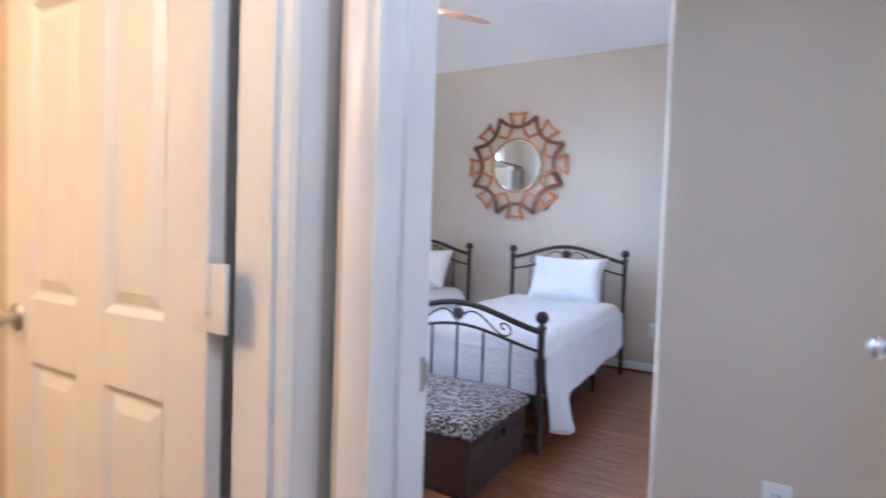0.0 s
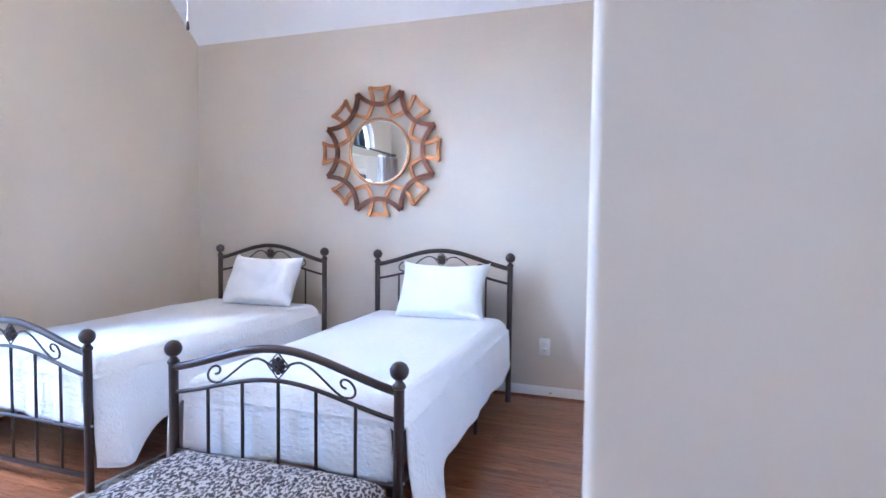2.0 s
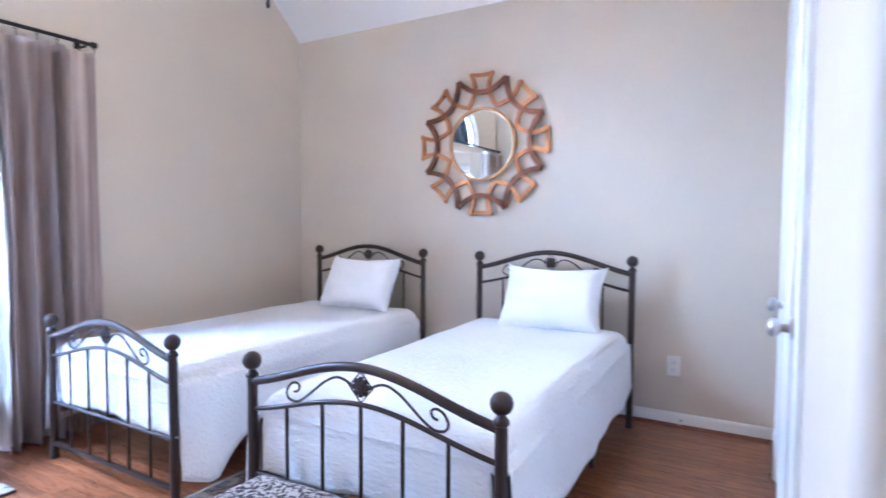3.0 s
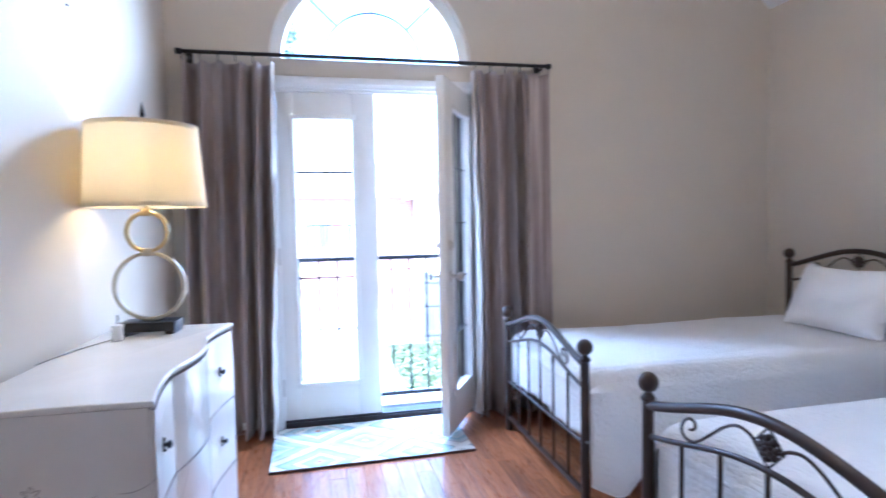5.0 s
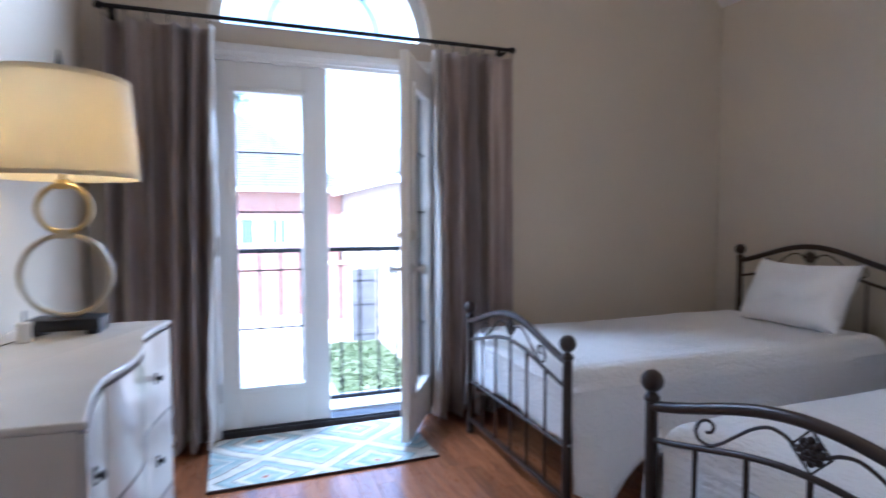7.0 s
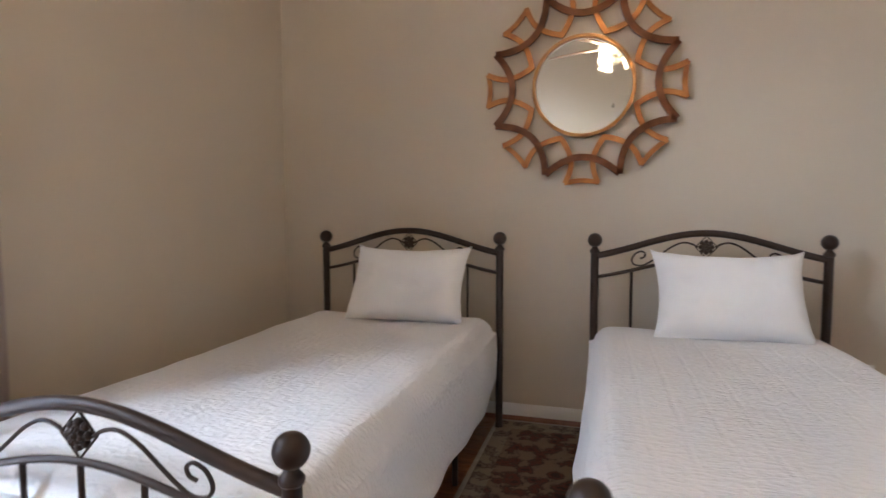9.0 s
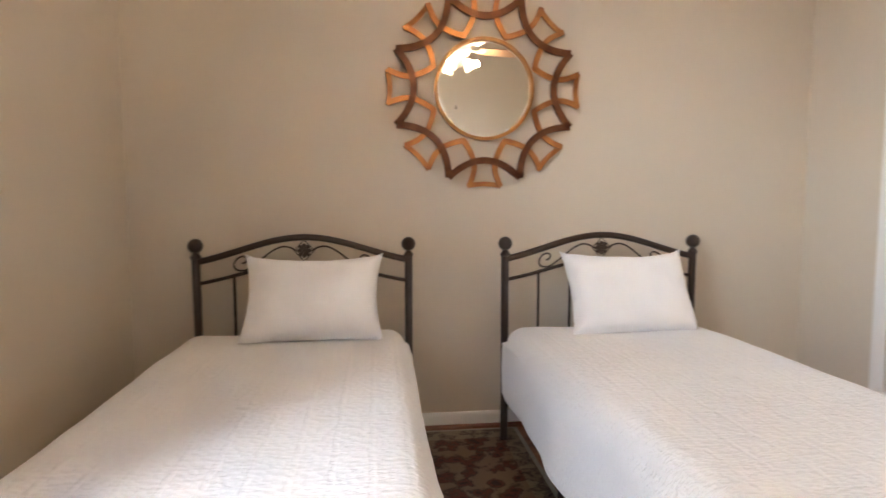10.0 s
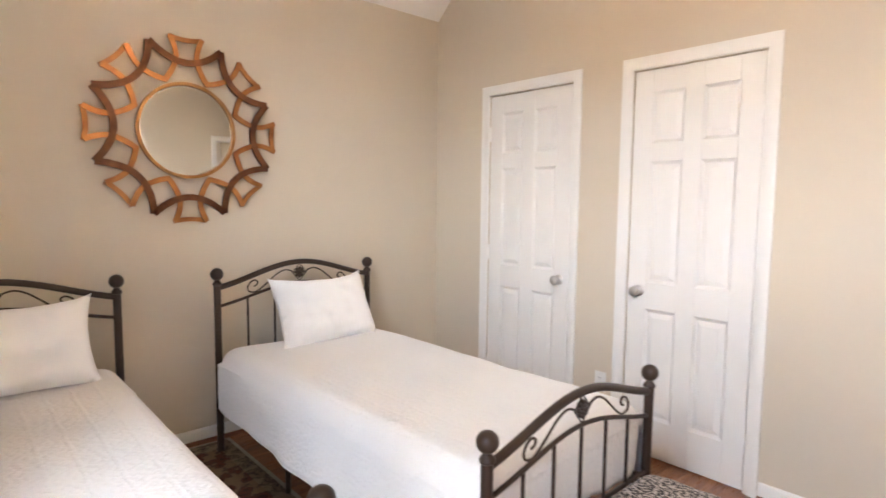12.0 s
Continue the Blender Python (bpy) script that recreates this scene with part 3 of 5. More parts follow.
# six-panel doors
def knob_set(parent, x, z, side, mat=M_NICKEL):
    """Round knob with a rosette; side is the sign of y on which it stands."""
    bm = bmesh.new()
    lathe(bm, [(0.031, 0), (0.031, 0.004), (0.026, 0.009), (0.013, 0.012), (0.0115, 0.030), (0.019, 0.036), (0.026, 0.044), (0.0275, 0.052), (0.024, 0.060), (0.014, 0.066), (0.001, 0.067)], 24, (0, 0, 0), "y")
    for v in bm.verts:
        v.co.y *= side
    bmesh.ops.recalc_face_normals(bm, faces=bm.faces[:])
    bmesh.ops.translate(bm, verts=bm.verts[:], vec=(x, side * 0.0175, z))
    return part("knob", bm, mat, parent, "round satin nickel knob")


def six_panel_door(name, m, w, h, knob_x, hinge_x, label, knob_sides=(-1,), hinge_side=-1, kind="structure"):
    d = thing(name, m, label, "door", kind=kind)
    t = 0.035
    z0 = 0.008
    sw, mid = 0.105 * w / 0.64, 0.095 * w / 0.64
    rails = [(z0, 0.215), (0.80, 0.945), (1.575, 1.675), (h - 0.115, h)]
    f = t / 2
    for a, b in ((0, sw), (w - sw, w), (w / 2 - mid / 2, w / 2 + mid / 2)):
        part("stile", box(bmesh.new(), a, b, -f, f, z0, h, bevel=0.003, seg=1), M_DOOR, d)
    for a, b in rails:
        for u0, u1 in ((sw - 0.002, w / 2 - mid / 2 + 0.002), (w / 2 + mid / 2 - 0.002, w - sw + 0.002)):
            part("rail", box(bmesh.new(), u0, u1, -f + 0.0004, f - 0.0004, a, b, bevel=0.003, seg=1), M_DOOR, d)
    for (a, b), (c, e) in zip(rails, rails[1:]):
        for u0, u1 in ((sw, w / 2 - mid / 2), (w / 2 + mid / 2, w - sw)):
            bm = bmesh.new()
            box(bm, u0 - 0.004, u1 + 0.004, -0.006, 0.006, b - 0.004, c + 0.004)
            for s in (-1, 1):
                g, q = 0.018, 0.042
                lo = [bm.verts.new((x, s * 0.0062, z)) for x, z in ((u0 + g, b + g), (u1 - g, b + g), (u1 - g, c - g), (u0 + g, c - g))]
                hi = [bm.verts.new((x, s * 0.0155, z)) for x, z in ((u0 + q, b + q), (u1 - q, b + q), (u1 - q, c - q), (u0 + q, c - q))]
                for k in range(4):
                    bm.faces.new((lo[k], lo[(k + 1) % 4], hi[(k + 1) % 4], hi[k]))
                bm.faces.new(hi)
                # sloped sticking round the panel
                so = [bm.verts.new((x, s * (f - 0.001), z)) for x, z in ((u0, b), (u1, b), (u1, c), (u0, c))]
                si = [bm.verts.new((x, s * 0.0064, z)) for x, z in ((u0 + 0.013, b + 0.013), (u1 - 0.013, b + 0.013), (u1 - 0.013, c - 0.013), (u0 + 0.013, c - 0.013))]
                for k in range(4):
                    bm.faces.new((so[k], so[(k + 1) % 4], si[(k + 1) % 4], si[k]))
            bmesh.ops.recalc_face_normals(bm, faces=bm.faces[:])
            part("panel", bm, M_DOOR, d, smooth=False)
    for s in knob_sides:
        knob_set(d, knob_x, 0.895, s)
    for z in (0.24, 1.02, 1.80):
        bm = bmesh.new()
        s = hinge_side
        sg = 1 if hinge_x > w / 2 else -1
        lathe(bm, [(0.0055, -0.045), (0.0055, 0.045)], 10, (hinge_x, s * (f + 0.004), z))
        ball(bm, (hinge_x, s * (f + 0.004), z + 0.047), 0.005, 8)
        if len(knob_sides) == 2:
            box(bm, min(hinge_x, hinge_x - sg * 0.03), max(hinge_x, hinge_x - sg * 0.03), s * f if s > 0 else -f - 0.0015, f + 0.0015 if s > 0 else -f, z - 0.044, z + 0.044)
        part("hinge", bm, M_NICKEL if len(knob_sides) == 2 else M_TRIM, d, "slim butt hinge")
    return d


DW1, DW2 = C1[1] - C1[0] - 0.008, C2[1] - C2[0] - 0.008
six_panel_door("door_closet_1", frame_matrix((EX + 0.022, C1[1] - 0.004, 0), (0, -1, 0), (-1, 0, 0)), DW1, 2.046, DW1 - 0.062, 0.0,
               "closed white six-panel closet door with a satin nickel knob")
six_panel_door("door_closet_2", frame_matrix((EX + 0.022, C2[1] - 0.004, 0), (0, -1, 0), (-1, 0, 0)), DW2, 2.046, 0.062, DW2,
               "closed white six-panel closet door beside the entry")
# unseen sheets added behind the doors to keep light from leaking through
bm = boxes((0.06, 0.07, C1[0], C1[1], 0, CH), (0.06, 0.07, C2[0], C2[1], 0, CH))
solid("closet_backing", bm, M_TRIM, "plain white sheets closing the openings behind the closet doors", "trim", "structure", smooth=False)
six_panel_door("door_entry", frame_matrix((0.600, 1.345, 0), (0, -1, 0), (-1, 0, 0)), 0.765, 2.04, 0.062, 0.768,
               "open white six-panel entry door with a round nickel knob", knob_sides=(-1, 1), hinge_side=1)
bath = six_panel_door("door_bathroom", frame_matrix((-1.176, 0.343, 0), (1, 0, 0), (0, -1, 0)), 0.72, 2.04, 0.062, 0.726,
               "open cream-lit six-panel bathroom door", knob_sides=(-1,), hinge_side=-1)
for z in (0.27, 1.0, 1.8):
    part("hinge_leaf", boxes((0.690, 0.745, -0.0205, -0.0180, z - 0.056, z + 0.056), (0.745, 0.775, -0.024, -0.0180, z - 0.056, z + 0.056), bevel=0.0008), M_DOOR, bath, "hinge painted over in cream")
pic = thing("framed_picture", pose(-1.60, 0.423, 1.5), "small dark framed picture on the bathroom wall", "picture")
part("picture_frame", boxes((-0.10, 0.10, -0.018, 0, -0.13, -0.112), (-0.10, 0.10, -0.018, 0, 0.112, 0.13), (-0.10, -0.082, -0.018, 0, -0.112, 0.112), (0.082, 0.10, -0.018, 0, -0.112, 0.112), bevel=0.002), M_BLACK, pic)
part("print", boxes((-0.082, 0.082, -0.008, -0.002, -0.112, 0.112)), M_CHEST, pic, "dark print with an unreadable motif")

# ---- balcony doors ----
LW, LH, LZ = 0.572, 1.94, 0.045


def french_leaf(name, m, label, handles):
    d = thing(name, m, label, "door", kind="structure")
    f = 0.022
    g0, g1, gz0, gz1 = 0.095, LW - 0.135, 0.215, LH - 0.150
    bm = boxes((0, g0, -f, f, 0, LH), (g1, LW, -f, f, 0, LH), (g0, g1, -f, f, 0, gz0), (g0, g1, -f, f, gz1, LH), bevel=0.002)
    part("leaf_frame", bm, M_TRIM, d)
    bm = bmesh.new()
    for s in (-1, 1):
        b = 0.022
        rows = [(g0 - b, g1 + b, gz0 - b, gz0 + 0.004), (g0 - b, g1 + b, gz1 - 0.004, gz1 + b), (g0 - b, g0 + 0.004, gz0, gz1), (g1 - 0.004, g1 + b, gz0, gz1)]
        for x0, x1, za, zb in rows:
            y0, y1 = sorted((s * (f - 0.001), s * (f + 0.008)))
            box(bm, x0, x1, y0, y1, za, zb, bevel=0.003, seg=2)
    part("glazing_bead", bm, M_TRIM, d)
    pane = part("pane", boxes((g0 + 0.001, g1 - 0.001, -0.003, 0.003, gz0, gz1)), M_GLASS, d, "clear double glass pane", smooth=False)
    pane.visible_shadow = False
    for k in range(1, 5):
        z = gz0 + (gz1 - gz0) * (k / 5)
        part("grille_bar", boxes((g0, g1, -0.003, 0.003, z - 0.0038, z + 0.0038)), M_BLACK, d, "thin dark grille line")
    part("grille_bar", boxes(((g0 + g1) / 2 - 0.0012, (g0 + g1) / 2 + 0.0012, -0.0016, 0.0016, gz0, gz1)), M_PEWTER, d, "thin pale grille line")
    if handles:
        for s in (-1, 1):
            hb = bmesh.new()
            lathe(hb, [(0.030, 0), (0.030, 0.006), (0.012, 0.011), (0.010, 0.042), (0.020, 0.050), (0.026, 0.060), (0.024, 0.072), (0.004, 0.078)], 20, (0, 0, 0), "y")
            for v in hb.verts:
                v.co.y *= s
            bmesh.ops.translate(hb, verts=hb.verts[:], vec=(LW - 0.06, s * f, 0.87))
            bmesh.ops.recalc_face_normals(hb, faces=hb.faces[:])
            part("door_handle", hb, M_NICKEL, d, "satin nickel door knob")
            db = bmesh.new()
            lathe(db, [(0.030, 0), (0.029, 0.008), (0.018, 0.014), (0.017, 0.020), (0.002, 0.021)], 20, (0, 0, 0), "y")
            box(db, -0.005, 0.005, 0.018, 0.034, -0.016, 0.016, bevel=0.002)
            for v in db.verts:
                v.co.y *= s
            bmesh.ops.translate(db, verts=db.verts[:], vec=(LW - 0.06, s * f, 1.04))
            bmesh.ops.recalc_face_normals(db, faces=db.faces[:])
            part("deadbolt", db, M_NICKEL, d, "satin nickel deadbolt")
    for z in (0.2, 0.98, 1.74):
        bm = bmesh.new()
        lathe(bm, [(0.007, -0.05), (0.007, 0.05)], 10, (-0.004, f + 0.004, z))
        box(bm, -0.0012, 0.0, -f + 0.004, f, z - 0.05, z + 0.05)
        part("hinge", bm, M_NICKEL, d, "satin nickel hinge")
    return d


# local +y faces the room
LX = WEST - 0.030
french_leaf("door_balcony_1", Matrix(((0, 1, 0, LX), (1, 0, 0, DOOR_MID - LW - 0.003), (0, 0, 1, LZ), (0, 0, 0, 1))),
            "closed white glazed balcony door with thin grille lines", False)
ang = radians(60)
dx, dy = math.sin(ang), -math.cos(ang)
french_leaf("door_balcony_2", Matrix(((dx, -dy, 0, LX + 0.02), (dy, dx, 0, DOOR_MID + LW + 0.006), (0, 0, 1, LZ), (0, 0, 0, 1))),
            "open white glazed balcony door with a nickel knob and deadbolt", True)
FJ0, FJ1 = DOOR_MID - LW - 0.006, DOOR_MID + LW + 0.006
FH = LZ + LH + 0.004
bm = boxes((WEST - 0.158, WEST - 0.002, 1.101, FJ0, 0, FH), (WEST - 0.158, WEST - 0.002, FJ1, 2.349, 0, FH), (WEST - 0.158, WEST - 0.002, 1.101, 2.349, FH, 2.029))
solid("jamb_balcony", bm, M_TRIM, "white painted balcony door frame", "door jamb", "structure", smooth=False)
bm = boxes((WEST - 0.16, WEST + 0.002, FJ0, FJ1, -0.01, 0.030), (WEST - 0.10, WEST - 0.005, FJ0, FJ1, 0.030, 0.042), bevel=0.003)
solid("threshold", bm, M_SILL, "dark metal threshold under the balcony doors", "threshold", "structure")
bm = casing_bars(FJ1 - FJ0 + 0.03, FH + 0.015, 0.068, 0.018)
solid("trim_balcony", bm, M_TRIM, "white moulded casing around the balcony doors", "trim", "structure", m=frame_matrix((WEST, FJ0 - 0.015, 0), (0, 1, 0), (1, 0, 0)))

# arched window
win = thing("window_1", pose(WEST - 0.085, DOOR_MID, ARCH_Z), "white half-round window with leaded curved glazing bars", "window", kind="structure")


def half_ring(bm, r0, r1, x0, x1, n=28):
    prism(bm, [(r1 * math.cos(math.pi * k / n), r1 * math.sin(math.pi * k / n)) for k in range(n + 1)] + [(r0 * math.cos(math.pi * k / n), r0 * math.sin(math.pi * k / n)) for k in range(n, -1, -1)], x0, x1, "x")


bm = bmesh.new()
half_ring(bm, 0.535, 0.598, -0.03, 0.03)
box(bm, -0.03, 0.03, -0.535, 0.535, 0.001, 0.016)
part("window_frame", bm, M_TRIM, win)
bm = bmesh.new()
prism(bm, [(0.54 * math.cos(math.pi * k / 28), max(0.54 * math.sin(math.pi * k / 28), 0.012)) for k in range(29)], -0.003, 0.003, "x")
p = part("pane", bm, M_GLASS, win, "clear arched glass", smooth=False)
p.visible_shadow = False
bm = bmesh.new()
tube(bm, [(0.004, 0.30 * math.cos(math.pi * k / 20), 0.016 + 0.30 * math.sin(math.pi * k / 20)) for k in range(21)], 0.0055, 6)
part("grille_bar", bm, M_BLACK, win, "curved leaded bar")
for a in (45, 90, 135):
    ca, sa = math.cos(radians(a)), math.sin(radians(a))
    part("grille_bar", tube(bmesh.new(), [(0.004, 0.30 * ca, 0.016 + 0.30 * sa), (0.004, 0.53 * ca, 0.53 * sa + 0.01)], 0.0055, 6), M_BLACK, win, "radial leaded bar")

# balcony rail outside
rail = thing("balcony_rail", pose(WEST - 0.36, DOOR_MID, 0.0), "black wrought-iron balcony rail with twisted balusters", "railing", kind="structure")
part("top_rail", boxes((-0.02, 0.02, -0.85, 0.85, 0.965, 0.992), bevel=0.004), M_BLACK, rail)
part("bottom_rail", boxes((-0.014, 0.014, -0.85, 0.85, 0.04, 0.06), bevel=0.003), M_BLACK, rail)
for k in range(15):
    y = -0.84 + k * 0.12
    bm = bmesh.new()
    n = 26
    s = 0.0065
    rings = []
    for i in range(n + 1):
        a = i * 0.55
        rings.append([bm.verts.new((s * 1.4 * math.cos(a + q * math.pi / 2), y + s * 1.4 * math.sin(a + q * math.pi / 2), 0.06 + 0.905 * i / n)) for q in range(4)])
    for A, B in zip(rings, rings[1:]):
        for q in range(4):
            bm.faces.new((A[q], A[(q + 1) % 4], B[(q + 1) % 4], B[q]))
    part("baluster", bm, M_BLACK, rail, smooth=False)
solid("balcony_slab", boxes((WEST - 0.46, WEST - 0.16, 0.7, 2.75, -0.16, 0.04), bevel=0.006), M_CONCRETE, "pale concrete balcony ledge", "balcony", "structure")

# ---- floor planks run towards the balcony ----
random.seed(4)
PW = 0.083
lengths = [0.62, 0.82, 1.02, 1.25]
plank_meshes = []
for L in lengths:
    bm = boxes((0.0006, L - 0.0006, 0.0006, PW - 0.0006, -0.012, 0.0), bevel=0.0007)
    plank_meshes.append(mesh_of(bm, "plank", M_FLOOR, smooth=False))


def plank_at(me, x, y, L=None):
    ob = new("plank", me)
    ob.parent = floor
    ob.location = (x, y, random.uniform(-0.0004, 0.0))
    return ob


y = SOUTH - 0.01
while y < NORTH - 0.02:
    x = WEST - 0.02 - random.uniform(0, 0.1)
    end = 0.66 if y < 1.6 else 0.06
    first = True
    while x < end:
        k = random.randrange(4)
        if x + lengths[k] > end + 0.12:
            L = end - x + 0.005
            if L < 0.05:
                break
            me = mesh_of(boxes((0.0006, L, 0.0006, PW - 0.0006, -0.012, 0.0), bevel=0.0007), "plank", M_FLOOR, smooth=False)
            plank_at(me, x, y)
            break
        plank_at(plank_meshes[k], x, y)
        x += lengths[k]
    y += PW


# ---- beds ----
def arch_z(u, end, apex):
    p = 0.45 * (1 - u * u) + 0.55 * (0.5 + 0.5 * math.cos(math.pi * u))
    return end + (apex - end) * p


def bed_end(bed, y, ball_z, hw=0.481, low=True):
    up_e, up_a, lo_e, lo_a = ball_z - 0.072, ball_z + 0.036, ball_z - 0.172, ball_z - 0.082
    for sx in (-1, 1):
        x = sx * hw
        bm = bmesh.new()
        lathe(bm, [(0.020, 0.0), (0.021, 0.012), (0.0185, 0.02), (0.0185, ball_z - 0.062), (0.023, ball_z - 0.058), (0.024, ball_z - 0.050), (0.0205, ball_z - 0.044), (0.017, ball_z - 0.040), (0.012, ball_z - 0.032), (0.011, ball_z - 0.026)], 18, (x, y, 0))
        post = part("bedpost", bm, M_IRON, bed)
        part("finial", ball(bmesh.new(), (x, y, ball_z), 0.0335, 20), M_IRON, post, "round brown finial ball")
        part("bolt", lathe(bmesh.new(), [(0.006, 0), (0.006, 0.004), (0.001, 0.006)], 10, (x + sx * 0.0185, y, 0.30), "x"), M_NICKEL, post, "small silver bolt")
    N = 28
    us = [-1 + 2 * k / N for k in range(N + 1)]
    part("top_rail", tube(bmesh.new(), [(u * (hw - 0.012), y, arch_z(u, up_e, up_a)) for u in us], 0.0155, 12), M_IRON, bed)
    part("middle_rail", tube(bmesh.new(), [(u * (hw - 0.012), y, arch_z(u, lo_e, lo_a)) for u in us], 0.0085, 10), M_IRON, bed)
    part("cross_bar", tube(bmesh.new(), [(-hw + 0.012, y, 0.285), (hw - 0.012, y, 0.285)], 0.009, 10), M_IRON, bed)
    if low:
        part("cross_bar", boxes((-hw + 0.012, hw - 0.012, y - 0.010, y + 0.010, 0.066, 0.086), bevel=0.002), M_IRON, bed)
    for k in range(5):
        x = (k - 2) * 0.158
        part("spindle", tube(bmesh.new(), [(x, y, 0.08 if low else 0.285), (x, y, arch_z(x / (hw - 0.012), lo_e, lo_a))], 0.0066, 8), M_IRON, bed)

    def at(x, f):
        u = x / (hw - 0.012)
        a, b = arch_z(u, lo_e, lo_a) + 0.008, arch_z(u, up_e, up_a) - 0.014
        return (x, y, a + (b - a) * f)

    for sx in (-1, 1):
        ctrl = [(0.036, 0.50), (0.062, 0.68), (0.10, 0.78), (0.145, 0.66), (0.19, 0.40), (0.235, 0.14), (0.27, 0.04), (0.305, 0.20), (0.315, 0.50), (0.300, 0.76), (0.275, 0.80), (0.258, 0.64), (0.263, 0.46), (0.280, 0.44)]
        pts = []
        for i in range(len(ctrl) - 1):
            p0, p1, p2, p3 = ctrl[max(i - 1, 0)], ctrl[i], ctrl[i + 1], ctrl[min(i + 2, len(ctrl) - 1)]
            for q in range(5):
                s = q / 5
                pts.append(tuple(0.5 * (2 * p1[c] + (p2[c] - p0[c]) * s + (2 * p0[c] - 5 * p1[c] + 4 * p2[c] - p3[c]) * s * s + (3 * p1[c] - p0[c] - 3 * p2[c] + p3[c]) * s ** 3) for c in (0, 1)))
        pts.append(ctrl[-1])
        part("scroll", tube(bmesh.new(), [at(sx * a, f) for a, f in pts], 0.0045, 7), M_IRON, bed)
    # diamond bracket and cast flower
    c = Vector(at(0, 0.5))
    bm = bmesh.new()
    tube(bm, [c + Vector(v) for v in ((0, 0, 0.050), (0.046, 0, 0), (0, 0, -0.050), (-0.046, 0, 0))], 0.0035, 6, closed=True)
    part("diamond", bm, M_IRON, bed)
    bm = bmesh.new()
    lathe(bm, [(0.003, -0.010), (0.020, -0.008), (0.024, 0.0), (0.020, 0.008), (0.003, 0.010)], 16, c, "y")
    for k in range(8):
        a = 2 * math.pi * k / 8
        ball(bm, c + Vector((0.0245 * math.cos(a), 0, 0.0245 * math.sin(a))), 0.0098, 10)
        ball(bm, c + Vector((0.0125 * math.cos(a + 0.4), -0.008, 0.0125 * math.sin(a + 0.4))), 0.006, 8)
    ball(bm, c + Vector((0, -0.012, 0)), 0.0075, 8)
    part("flower", bm, M_IRON, bed, "cast brown metal flower")


def make_bed():
    bed = thing("bed", pose(0, 0, 0), "brown metal twin bed frame with scrolled arched ends", "bed", "twin beds")
    bed_end(bed, -0.96, 0.690)
    bed_end(bed, 0.96, 0.966, low=False)
    for sx in (-1, 1):
        part("side_rail", boxes((sx * 0.440 - 0.012, sx * 0.440 + 0.012, -0.945, 0.945, 0.235, 0.285), bevel=0.003), M_IRON, bed)
        for yy in (-0.32, 0.32):
            part("leg", tube(bmesh.new(), [(sx * 0.425, yy, 0.0), (sx * 0.425, yy, 0.25)], 0.0125, 10), M_IRON, bed)
    for k in range(9):
        yy = -0.84 + k * 0.21
        part("slat", boxes((-0.43, 0.43, yy - 0.02, yy + 0.02, 0.262, 0.282), bevel=0.003), M_IRON, bed)
    return bed


def mattress():
    bm = boxes((-0.445, 0.445, -0.925, 0.925, 0.287, 0.555), bevel=0.05)
    return solid("mattress", bm, M_MATTRESS, "grey ticking mattress under the white coverlet", "mattress")


